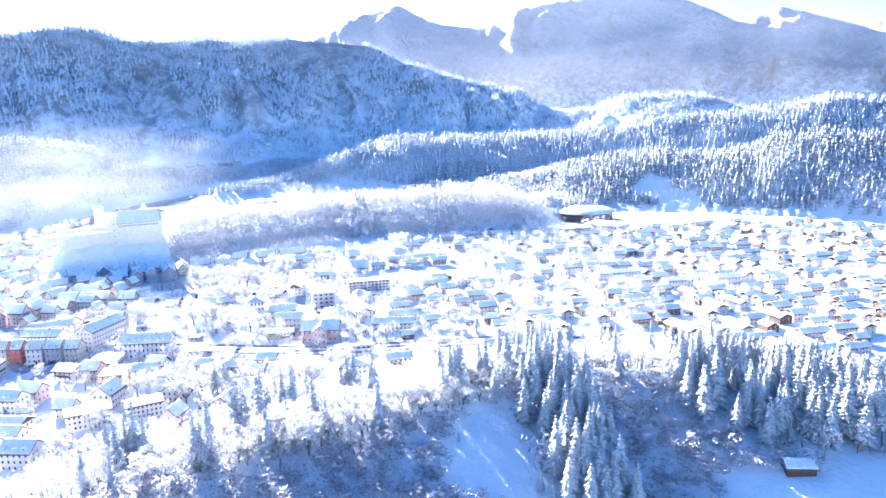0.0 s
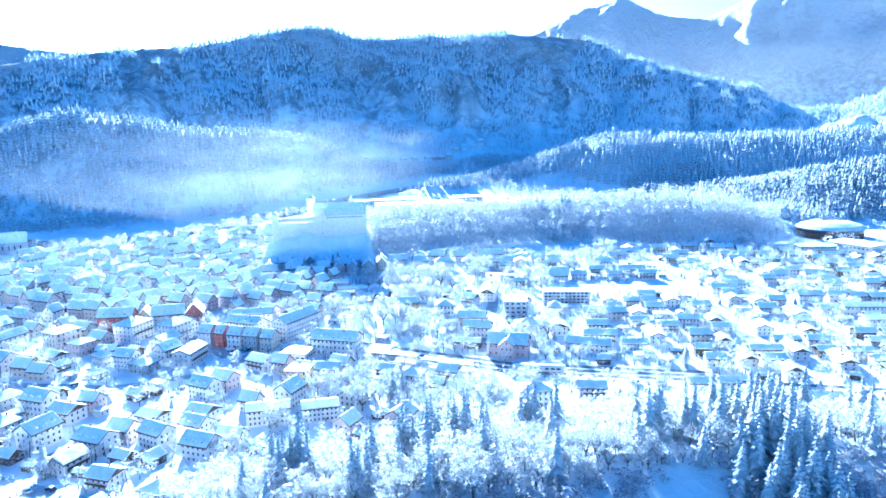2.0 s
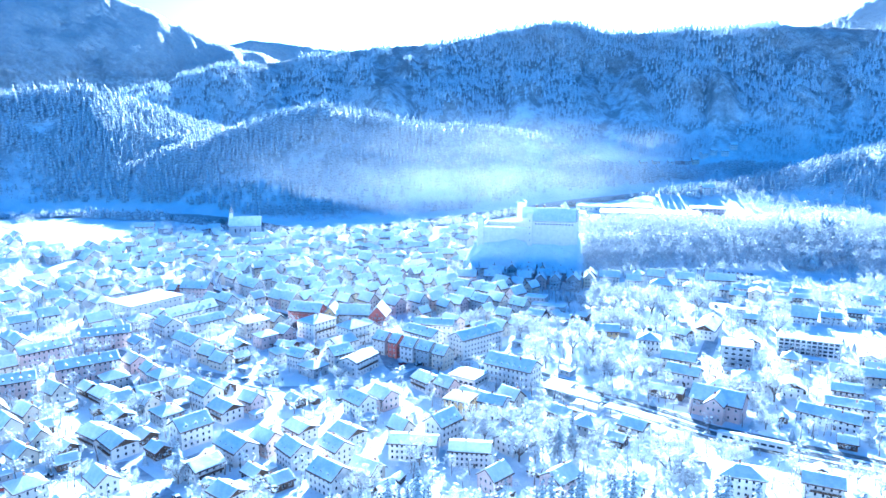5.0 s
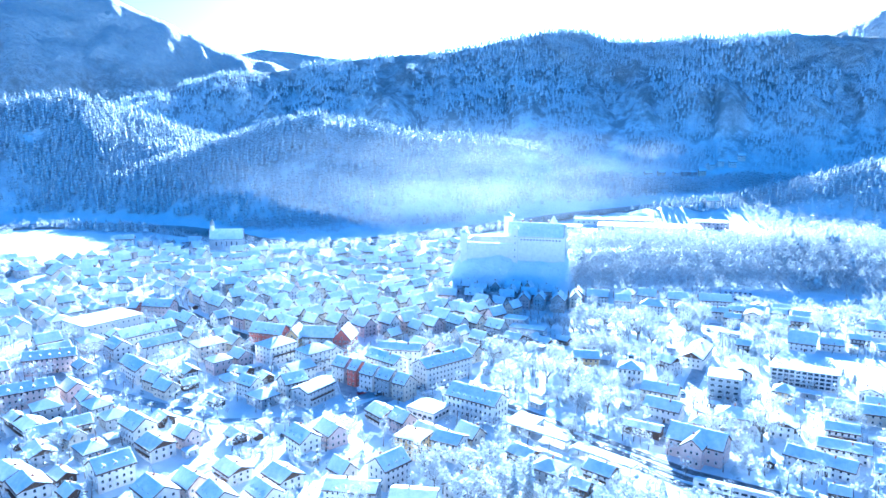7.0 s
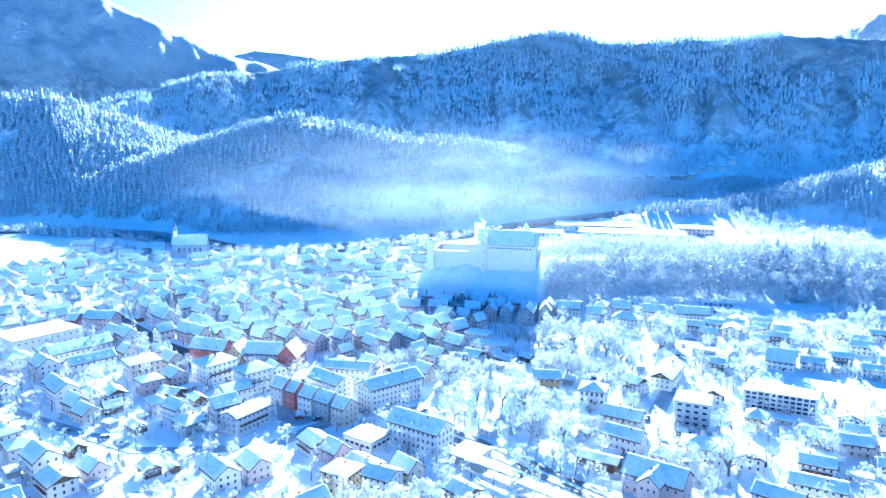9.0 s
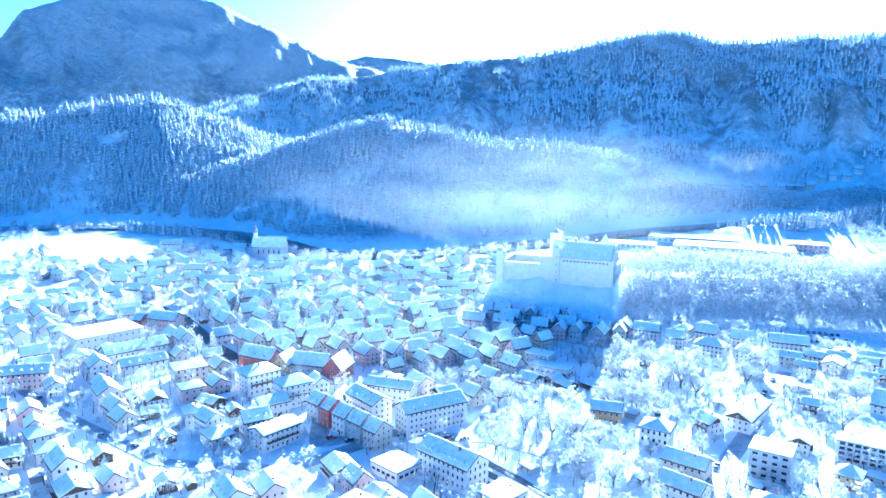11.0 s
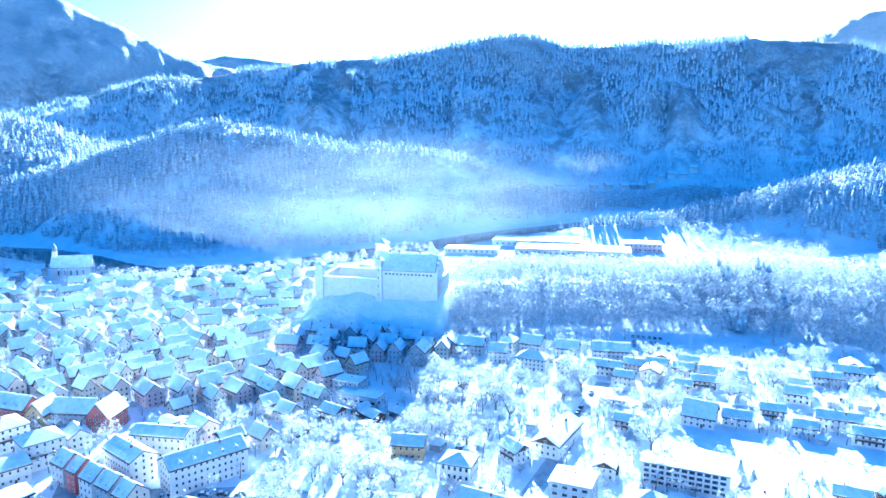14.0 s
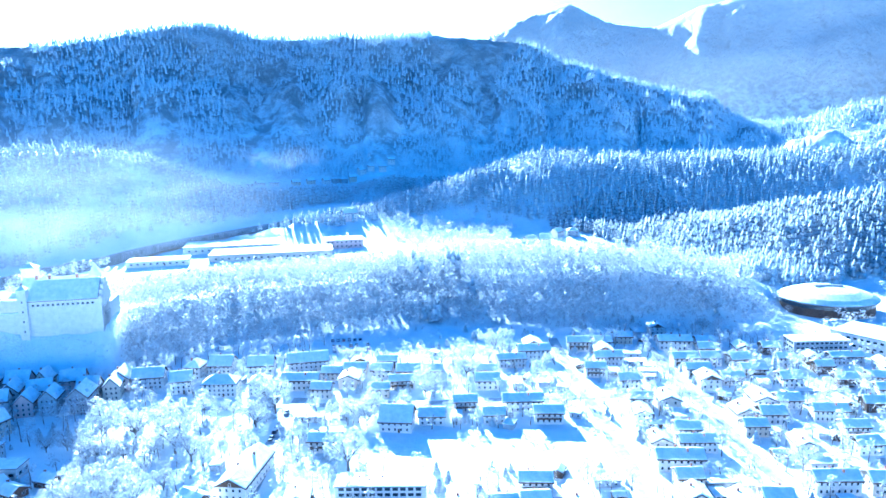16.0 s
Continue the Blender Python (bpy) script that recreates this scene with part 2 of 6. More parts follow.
def crest_at(x, y, line):
    """The distance to a line of (x, y, height), and the height of its nearest point and the way to it along the line."""
    best, height, way, gone = np.full(np.shape(x), 1e9), np.zeros(np.shape(x)), np.zeros(np.shape(x)), 0.0
    for (ax, ay, az), (bx, by, bz) in zip(line[:-1], line[1:]):
        dx, dy = bx - ax, by - ay
        f = np.clip(((x - ax) * dx + (y - ay) * dy) / (dx * dx + dy * dy), 0, 1)
        dist = np.hypot(x - ax - f * dx, y - ay - f * dy)
        near = dist < best
        length = math.hypot(dx, dy)
        best, height, way = np.where(near, dist, best), np.where(near, az + f * (bz - az), height), np.where(near, gone + f * length, way)
        gone += length
    return best, height, way


def along(x, y, line):
    return crest_at(x, y, line)[:2]


# crest lines (x, y, height), width of the flank, power of its profile, roughness
RIDGES = {
    "wall": ([(-900, 1440, 99), (-690, 1532, 181), (-541, 1590, 224), (-328, 1648, 261), (-16, 1680, 297), (119, 1676, 321), (212, 1667, 337), (298, 1653, 331), (357, 1642, 307), (567, 1581, 315), (700, 1530, 313), (864, 1441, 304), (943, 1390, 257), (1000, 1350, 235), (1064, 1300, 203), (1164, 1212, 175), (1202, 1173, 135), (1290, 1080, 79)], 430, 0.95, 48),
    "west_peak": ([(-3200, 2200, 300), (-2764, 2751, 393), (-2470, 3015, 530), (-2400, 3075, 655), (-2260, 3180, 730), (-1992, 3353, 835), (-1672, 3523, 755), (-1525, 3589, 682), (-1344, 3661, 593), (-1155, 3725, 500), (-899, 3795, 434), (-500, 3850, 200)], 830, 1.0, 72),
    "far_peaks": ([(-1360, 4185, 495), (-1105, 4259, 567), (-943, 4298, 560), (-745, 4336, 530), (-545, 4366, 510), (200, 4400, 380)], 700, 1.0, 40),
    "alps": ([(1700, 3950, 480), (1995, 3809, 610), (2233, 3675, 730), (2405, 3565, 785), (2567, 3450, 675), (2779, 3281, 633), (2932, 3145, 722), (3076, 3005, 761), (3376, 2663, 795), (3595, 2359, 720), (3722, 2153, 594), (3830, 1955, 650), (3914, 1780, 579), (3968, 1657, 533), (4031, 1498, 545), (4160, 1087, 423), (4300, 500, 400)], 950, 1.0, 98),
    "snow_knoll": ([(1180, 1230, 60), (1240, 1163, 118), (1305, 1090, 124), (1348, 1036, 156), (1425, 928, 157), (1472, 851, 142), (1496, 807, 120), (1560, 700, 100)], 320, 1.2, 14),
    "castle_wood": ([(-350, 894, 87), (-318, 906, 103), (-278, 919, 113), (-245, 928, 124), (-196, 940, 132), (-139, 950, 124), (-65, 958, 110), (-35, 959, 104), (10, 960, 113), (47, 959, 115), (85, 956, 108), (130, 951, 85), (167, 945, 63), (203, 938, 49), (245, 928, 45), (287, 916, 35), (311, 908, 25)], 155, 0.95, 8),
    "rock_wood": ([(-1000, 620, 155), (-860, 760, 160), (-772, 852, 155), (-703, 910, 143), (-671, 934, 133), (-636, 958, 159), (-594, 985, 165), (-549, 1011, 163), (-502, 1035, 144), (-452, 1057, 125), (-415, 1073, 109), (-352, 1095, 93)], 250, 1.0, 12),
    "east_ridge": ([(325, 998, 24), (361, 986, 42), (417, 964, 58), (471, 938, 78), (517, 914, 84), (572, 880, 86), (631, 839, 81), (707, 870, 76), (821, 805, 78), (906, 708, 85), (971, 616, 101), (1028, 515, 106), (1071, 419, 128), (1098, 341, 117), (1129, 221, 116), (1160, 0, 114)], 150, 0.85, 9),
    "near_ridge": ([(560, 640, 18), (603, 599, 28), (635, 565, 40), (674, 517, 53), (705, 475, 58), (742, 414, 56), (767, 366, 62), (778, 343, 75), (797, 297, 78), (818, 230, 74), (839, 137, 76), (860, -50, 74)], 128, 0.85, 8),
    "castle_hill": ([(5, 497, 27), (46, 488, 27)], 9, 0.6, 0.2),
    "castle_court": ([(6, 521, 28), (50, 508, 28)], 14, 0.4, 0.2),
    "wooded_bank": ([(82, 548, 20), (149, 562, 19), (222, 556, 19), (285, 550, 22), (335, 515, 26), (385, 470, 30), (430, 458, 22), (520, 486, 12), (600, 545, 14)], 55, 0.9, 3),
    "fore_hill": ([(-118, 128, -2), (-88, 106, 5), (-40, 90, 11), (20, 84, 14), (70, 74, 16), (110, 60, 16), (150, 24, 12), (175, -30, 5), (200, -90, 0)], 66, 0.85, 2),
}
RIVER = [(-1000, 600, 0), (-700, 690, 0), (-540, 745, 0), (-440, 765, 0), (-355, 762, 0), (-270, 715, 0), (-225, 680, 0), (-180, 660, 0), (-110, 675, 0), (-20, 735, 0), (100, 830, 0), (330, 915, 0), (520, 1010, 0)]


def plain_height(x, y):
    """The valley floor: it rises gently away from the near edge of the town."""
    r = y + 0.12 * np.abs(x)
    return np.interp(r, [-400, 150, 260, 340, 420, 520, 650, 800, 1000, 1300, 5000], [-6, -6, -4, -1, 0, 2, 7, 12, 34, 40, 60])


def castle_bluff(x, y):
    """0 on the level top of the castle's mound, 1 at its foot."""
    u, v = (x - 26) * 0.974 - (y - 487) * 0.225, (x - 26) * 0.225 + (y - 487) * 0.974
    return np.maximum.reduce([(-1.5 - v) / 11, (u - 39) / 5, (-38 - u) / 12, (v - 36) / 15, np.zeros_like(u)])


def ground_height(x, y, rough=True):
    x, y = np.asarray(x, float), np.asarray(y, float)
    floor = plain_height(x, y)
    z = floor + (fbm(x, y, 60, 3, 3) * 0.8 if rough else 0)
    for k, (line, width, power, jag) in enumerate(RIDGES.values()):
        dist, crest, way = crest_at(x, y, line)
        u = np.clip(dist / width, 0, 1)
        h = floor + (crest - floor) * (1 - u) ** power
        if rough:
            h = h + jag * (fbm(x, y, width * 0.35, 6, 11 + 7 * k) + (0.9 * (0.25 - np.abs(fbm(x, y, width * 0.22, 5, 91 + k))) if jag > 20 else 0)) * np.clip(u * 5, 0.15, 1) * np.clip((1 - u) * 3, 0, 1)
            if jag > 20:
                # spurs and gullies that run down the fall line
                spur = np.abs(fbm(way, dist * 0.3, width * 0.2, 4, 151 + k)) * 2 - 0.45
                h = h + jag * 0.75 * spur * np.sin(math.pi * np.clip(u, 0, 1)) ** 0.7
                h = h + jag * 0.55 * (0.2 - np.abs(fbm(x, y, width * 0.09, 3, 211 + k))) * np.clip(u * 8, 0.2, 1) * np.clip((1 - u) * 3, 0, 1)
        z = np.where(u < 1, np.maximum(z, h), z)
    # the castle's mound: level on top, with a steep bluff before the ring wall
    off = castle_bluff(x, y)
    mound = floor + (28 - floor) * np.clip(1 - off, 0, 1) ** 0.85 + (fbm(x, y, 9, 4, 71) * 3.5 * np.sin(math.pi * np.clip(off, 0, 1)) if rough else 0)
    z = np.where(off < 1, np.maximum(z, mound), z)
    dist, _ = along(x, y, RIVER)
    return np.minimum(z, floor - 3 * np.clip((34 - dist) / 10, 0, 1) + np.maximum(dist - 34, 0) * 0.55 + (dist > 300) * 1e4)


def mesh_object(name, verts, faces, mat, smooth=False, normals=None):
    mesh = bpy.data.meshes.new(name)
    faces = np.asarray(faces)
    mesh.vertices.add(len(verts))
    mesh.vertices.foreach_set("co", np.asarray(verts, np.float32).ravel())
    n, k = faces.shape
    mesh.loops.add(n * k)
    mesh.loops.foreach_set("vertex_index", faces.ravel().astype(np.int32))
    mesh.polygons.add(n)
    mesh.polygons.foreach_set("loop_start", np.arange(0, n * k, k, dtype=np.int32))
    mesh.polygons.foreach_set("loop_total", np.full(n, k, np.int32))
    if smooth:
        mesh.polygons.foreach_set("use_smooth", np.ones(n, bool))
    mesh.update(calc_edges=True)
    mesh.validate()
    if normals is not None:
        mesh.polygons.foreach_set("use_smooth", np.ones(n, bool))
        mesh.normals_split_custom_set_from_vertices(normals)
    mesh.materials.append(mat)
    return new(name, mesh)


def build_ground():
    radii = np.r_[0.5, 15 * 1.0185 ** np.arange(0, 232), 1070 * 1.0102 ** np.arange(0, 151)]
    bearing = np.radians(np.r_[np.arange(-66, 76, 0.36), np.arange(76, 294, 4.0)])
    r, a = np.meshgrid(radii, bearing, indexing="ij")
    x, y = r * np.sin(a), r * np.cos(a)
    z = ground_height(x, y)
    verts = np.stack([x, y, z], -1).reshape(-1, 3)
    n, m = r.shape
    i, j = np.meshgrid(np.arange(n - 1), np.arange(m), indexing="ij")
    k = (j + 1) % m
    faces = np.stack([i * m + j, i * m + k, (i + 1) * m + k, (i + 1) * m + j], -1).reshape(-1, 4)[:, ::-1]
    return tagged(mesh_object("ground", verts, faces, M_GROUND, True), "snow-covered valley floor rising to frosted alpine mountainsides", "ground", kind="structure")


build_ground()


def build_river():
    verts, faces = [], []
    pts = []
    for (ax, ay, _), (bx, by, _) in zip(RIVER[:-1], RIVER[1:]):
        for f in np.linspace(0, 1, 6, endpoint=False):
            pts.append((ax + f * (bx - ax), ay + f * (by - ay)))
    pts = np.array(pts)
    pts[1:-1] = (pts[:-2] + pts[1:-1] + pts[2:]) / 3
    way = np.gradient(pts, axis=0)
    side = np.stack([-way[:, 1], way[:, 0]], -1) / np.linalg.norm(way, axis=1)[:, None]
    z = plain_height(pts[:, 0], pts[:, 1]) - 2.0
    for s in (-29, 0, 29):
        p = pts + side * s
        verts.append(np.c_[p, z])
    n = len(pts)
    verts = np.concatenate(verts)
    faces = [(k * n + i, k * n + i + 1, (k + 1) * n + i + 1, (k + 1) * n + i) for k in range(2) for i in range(n - 1)]
    ob = mesh_object("water", verts, faces, M_WATER, True)
    return tagged(ob, "dark cold river winding between snowy banks", "river", kind="structure")


build_river()


# ---- woods: joined trees, too many to count ----
def rand_unit(n, gen):
    v = gen.normal(size=(n, 3))
    return v / np.linalg.norm(v, axis=1)[:, None]


def fir_far_template(gen, tiers=3, sides=5):
    """A snowy fir one metre high: stacked ragged skirts."""
    verts, faces = [], []
    for k in range(tiers):
        lo, hi = 0.10 + 0.78 * k / tiers, 0.36 + 0.64 * (k + 1) / tiers
        rad = 0.20 * (1 - k / tiers) ** 0.85 + 0.03
        base = len(verts)
        for s in range(sides):
            a = 2 * math.pi * (s + 0.5 * (k % 2)) / sides + gen.uniform(-0.2, 0.2)
            rr = rad * gen.uniform(0.65, 1.2)
            verts.append((rr * math.cos(a), rr * math.sin(a), lo + gen.uniform(-0.05, 0.05)))
        verts.append((0, 0, min(hi, 1.0)))
        faces += [(base + s, base + (s + 1) % sides, base + sides) for s in range(sides)]
    return np.array(verts), np.array(faces)


def outward(verts, normals):
    """Loose triangles, each wound so that it looks out of its crown."""
    faces = np.arange(len(verts)).reshape(-1, 3)
    p = verts[faces]
    turned = np.einsum("ij,ij->i", np.cross(p[:, 1] - p[:, 0], p[:, 2] - p[:, 0]), normals[faces[:, 0]]) < 0
    faces[turned] = faces[turned][:, ::-1]
    return faces


def broadleaf_far_template(gen, n=30, flake=0.058, slim=1.0, clumps=9):
    """A frosted bare tree one metre high: rounded clumps of twigs, each covered with small sprays."""
    mid = rand_unit(clumps, gen) * gen.uniform(0.55, 1.0, (clumps, 1)) * [0.22 * slim, 0.22 * slim, 0.27] + [0, 0, 0.60]
    pick = gen.integers(0, clumps, n)
    way = rand_unit(n, gen)
    c = mid[pick] + way * gen.uniform(0.75, 1.1, (n, 1)) * gen.uniform(0.09, 0.15, (clumps, 1))[pick] * [slim, slim, 1.15]
    c[:, 2] = np.clip(c[:, 2], gen.uniform(0.05, 0.25, n), 1.0)
    size = gen.uniform(0.6, 1.3, (n, 1, 1)) * flake
    spread = gen.normal(size=(n, 3, 3))
    spread = spread - 0.75 * np.einsum("ijk,ik->ij", spread, way)[:, :, None] * way[:, None, :]
    verts = (c[:, None, :] + spread * size).reshape(-1, 3)
    normals = crown_normals(verts, np.array([0, 0, 0.5]), np.array([0.3, 0.3, 0.45])) * 0.6 + np.repeat(way + gen.normal(size=(n, 3)) * 0.2, 3, axis=0) * 0.8
    return verts, outward(verts, normals), normals / np.linalg.norm(normals, axis=1)[:, None]


def crown_normals(c, mid, squash):
    """Normals of a leafy mass: each spray is shaded as part of the rounded crown round it."""
    n = (c - mid) / squash
    n = n / (np.linalg.norm(n, axis=1)[:, None] + 1e-6) + [0, 0, 0.15]
    return n / np.linalg.norm(n, axis=1)[:, None]


def plant(name, label, category, points, heights, spread, templates, mat, gen):
    """One joined wood: a template set at every point, turned and stretched."""
    allv, allf, alln, base = [], [], [], 0
    soft = templates is not FIRS and templates is not TALL_FIRS and mat is not M_BARK
    pick = gen.integers(0, len(templates), len(points))
    for k, (tv, tf, *tn) in enumerate(templates):
        p, h = points[pick == k], heights[pick == k]
        if not len(p):
            continue
        a = gen.uniform(0, 2 * math.pi, len(p))
        w = h * spread * gen.uniform(0.8, 1.25, len(p))
        x = (tv[None, :, 0] * np.cos(a)[:, None] - tv[None, :, 1] * np.sin(a)[:, None]) * w[:, None]
        y = (tv[None, :, 0] * np.sin(a)[:, None] + tv[None, :, 1] * np.cos(a)[:, None]) * w[:, None]
        z = tv[None, :, 2] * h[:, None] * np.ones_like(x)
        v = np.stack([x, y, z], -1) + p[:, None, :]
        if soft:
            tn = tn[0]
            ca, sa = np.cos(a)[:, None], np.sin(a)[:, None]
            alln.append(np.stack([tn[None, :, 0] * ca - tn[None, :, 1] * sa, tn[None, :, 0] * sa + tn[None, :, 1] * ca, tn[None, :, 2] * np.ones_like(x)], -1).reshape(-1, 3))
        f = tf[None] + (np.arange(len(p)) * len(tv))[:, None, None] + base
        allv.append(v.reshape(-1, 3)), allf.append(f.reshape(-1, 3))
        base += v.shape[0] * v.shape[1]
    normals = None
    if soft:
        normals = np.concatenate(alln)
        normals = normals / np.linalg.norm(normals, axis=1)[:, None]
    ob = mesh_object(name, np.concatenate(allv), np.concatenate(allf), mat, False, normals)
    return tagged(ob, label, category, kind="stuff")


def trunks(where, points, reach, gen):
    """Bare dark stems under the frosted crowns of a joined wood."""
    ring = [(0.011 * math.cos(a), 0.011 * math.sin(a), z) for z in (0.0,) for a in (0, 2.09, 4.19)]
    verts = np.array(ring + [(0.004 * math.cos(a) + 0.03, 0.004 * math.sin(a), reach) for a in (0, 2.09, 4.19)])
    faces = np.array([f for i in range(3) for f in ((i, (i + 1) % 3, 3 + (i + 1) % 3), (i, 3 + (i + 1) % 3, 3 + i))])
    plant("tree_trunks", "dark bare stems of frosted trees on " + where, "trunks", points, gen.uniform(11, 16, len(points)), 1.8, [(verts, faces)], M_BARK, gen)


def spots(x0, x1, y0, y1, step, keep, gen):
    x, y = np.meshgrid(np.arange(x0, x1, step), np.arange(y0, y1, step))
    x = (x + gen.uniform(-0.5, 0.5, x.shape) * step).ravel()
    y = (y + gen.uniform(-0.5, 0.5, y.shape) * step).ravel()
    ok = keep(x, y)
    x, y = x[ok], y[ok]
    return np.c_[x, y, ground_height(x, y) - 0.4]


def on_ridge(key, share=0.93, thin=0.0, seed=1, inner=0.0):
    line, width = RIDGES[key][0], RIDGES[key][1]

    def keep(x, y):
        dist, _ = along(x, y, line)
        return (dist < width * share) & (dist >= width * inner) & (fbm(x, y, 70, 3, seed) > thin - 0.45)
    return keep


gen = np.random.default_rng(21)
SHRUB = [broadleaf_far_template(gen, 90, 0.042) for _ in range(5)]
SLIM = [broadleaf_far_template(gen, 110, 0.029, 0.75) for _ in range(6)]
MID = [broadleaf_far_template(gen, 84, 0.037) for _ in range(6)]
FULL = [broadleaf_far_template(gen, 170, 0.031, 1.0, 12) for _ in range(5)]
FIRS = [fir_far_template(gen) for _ in range(6)]
TALL_FIRS = [fir_far_template(gen, 8, 9) for _ in range(5)]
BROAD = [broadleaf_far_template(gen, 28, 0.06) for _ in range(6)]


def off_castle(x, y):
    """Clear of the castle and of the slope before it."""
    u, v = (x - 26) * 0.974 - (y - 487) * 0.225, (x - 26) * 0.225 + (y - 487) * 0.974
    return (np.abs(u) > 43) | (v > 56)


def wood(key, box, step, fir_share, h_fir, h_broad, label, share=0.93, thin=0.0, seed=1, extra=None):
    keep = on_ridge(key, share, thin, seed)
    pts = spots(*box, step, (lambda x, y: keep(x, y) & extra(x, y)) if extra else keep, gen)
    belt = fbm(pts[:, 0], pts[:, 1], 90, 3, seed + 50) + gen.uniform(-0.35, 0.35, len(pts))
    if key == "east_ridge":
        belt = belt + np.clip((500 - pts[:, 0]) / 90, 0, 1.2)
    fir = belt < np.quantile(belt, fir_share) if fir_share > 0 else np.zeros(len(pts), bool)
    if fir.any():
        plant("fir_wood", "snowy fir trees massed on " + label, "forest", pts[fir], gen.uniform(*h_fir, fir.sum()), 1.0, FIRS, {"wall": M_FIR_HAZED, "near_ridge": M_FIR_SHADED, "snow_knoll": M_FIR_HAZED}.get(key, M_FIR_FAR), gen)
    if (~fir).any():
        plant("broadleaf_wood", "frosted bare broadleaf trees massed on " + label, "forest", pts[~fir], gen.uniform(*h_broad, (~fir).sum()), 1.0, SLIM if key == "wooded_bank" else BROAD, M_FROST if key == "castle_wood" else M_FROST_DIM, gen)


def wall_trees(x, y):
    """Trees stand between bare cliffs and avalanche tracks that run down the mountainside."""
    dist, _, way = crest_at(x, y, RIDGES["wall"][0])
    bare = fbm(way, dist * 0.35, 130, 4, 303)
    return (y > 960) & (bare > -0.20) & ~((np.abs(way - 1290 - 0.15 * dist) < 70) & (dist > 90) & (dist < 330) & (fbm(x, y, 45, 3, 61) > -0.12))


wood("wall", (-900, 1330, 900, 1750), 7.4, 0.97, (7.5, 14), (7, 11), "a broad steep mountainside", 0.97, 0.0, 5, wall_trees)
wood("castle_wood", (-560, 480, 680, 1060), 5.5, 0.72, (8, 15), (8, 13), "the hill across the river", 1.2, 0.0, 6, lambda x, y: (along(x, y, RIVER)[0] > 36) & ((x < 60) | (y > 825)))
wood("rock_wood", (-1150, -180, 620, 1250), 6.6, 0.8, (8.5, 16), (8, 12), "a rocky hill across the river", 1.06, 0.0, 7, lambda x, y: along(x, y, RIVER)[0] > 36)
wood("east_ridge", (300, 1250, 60, 1100), 5.9, 0.72, (9, 16), (9, 14), "a long low ridge", 0.97, 0.0, 8)
wood("snow_knoll", (1080, 1640, 620, 1320), 9.5, 0.6, (8, 14), (7, 11), "snowy knolls before the far mountains", 0.9, 0.1, 13)
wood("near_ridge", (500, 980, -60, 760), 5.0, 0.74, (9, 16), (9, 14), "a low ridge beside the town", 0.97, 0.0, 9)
wood("wooded_bank", (60, 640, 400, 660), 4.4, 0.04, (15, 21), (14, 25), "the bank beside the castle", 1.22, 0.0, 10, lambda x, y: (x < 440) & off_castle(x, y) & (y > 478 - 0.35 * np.maximum(x - 200, 0)))


pts = spots(60, 460, 400, 640, 5.4, lambda x, y: on_ridge("wooded_bank", 1.3, 0.0, 12, 0.45)(x, y) & off_castle(x, y) & (y > 472 - 0.35 * np.maximum(x - 200, 0)), gen)
# Darker twigs put the shade on the bank's lower half into colour
plant("undergrowth", "bluish frosted undergrowth at the foot of the bank", "shrubs", pts, gen.uniform(3, 9, len(pts)), 1.3, SLIM, M_SCRUB, gen)
wood("wooded_bank", (440, 640, 400, 660), 4.6, 0.4, (10, 15), (9, 14), "the low bank behind the sports hall", 1.1, 0.0, 10, lambda x, y: y > 440)


# ---- frost mist before the hill across the river; sheets for glare and haze ----
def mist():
    # Sheets also stand for sun glare; the one before the castle only for that
    for x, y, z, half, high, turn, mat, label in ((45, 690, 70, 195, 72, 0, M_MIST, ""), (-30, 705, 66, 340, 84, 0, M_MIST, ""), (250, 985, 62, 130, 62, 0, M_MIST, ""), (25, 440, 34, 130, 44, 0, M_GLARE, ""),
                                                  # Added sheet that pales the far mountains in place of aerial haze
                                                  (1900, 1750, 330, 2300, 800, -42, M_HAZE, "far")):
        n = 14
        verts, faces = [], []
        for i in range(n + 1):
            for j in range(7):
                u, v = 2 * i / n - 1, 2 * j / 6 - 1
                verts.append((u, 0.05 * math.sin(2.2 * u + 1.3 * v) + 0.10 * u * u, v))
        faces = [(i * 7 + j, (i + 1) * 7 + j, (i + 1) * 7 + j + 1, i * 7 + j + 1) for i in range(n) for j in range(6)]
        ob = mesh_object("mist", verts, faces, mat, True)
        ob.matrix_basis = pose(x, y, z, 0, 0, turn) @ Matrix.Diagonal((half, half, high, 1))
        tagged(ob, "thin pale haze before the distant mountains" if label else "thin pale sheet standing for frost mist and sun glare", "mist", kind="stuff")


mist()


# ---- builders of single things ----
def part(name, verts, faces, mats, parent, label="", place=None):
    """One mesh under a thing or under one of its parts."""
    mesh = bpy.data.meshes.new(name)
    mesh.from_pydata([tuple(v) for v in verts], [], [tuple(f) for f in faces])
    mesh.update()
    for mat in mats if isinstance(mats, (list, tuple)) else [mats]:
        mesh.materials.append(mat)
    return share(name, mesh, parent, label, place)


def share(name, mesh, parent, label="", place=None):
    ob = new(name, mesh)
    ob.parent = parent
    if place is not None:
        ob.matrix_basis = place
    return tagged(ob, label)


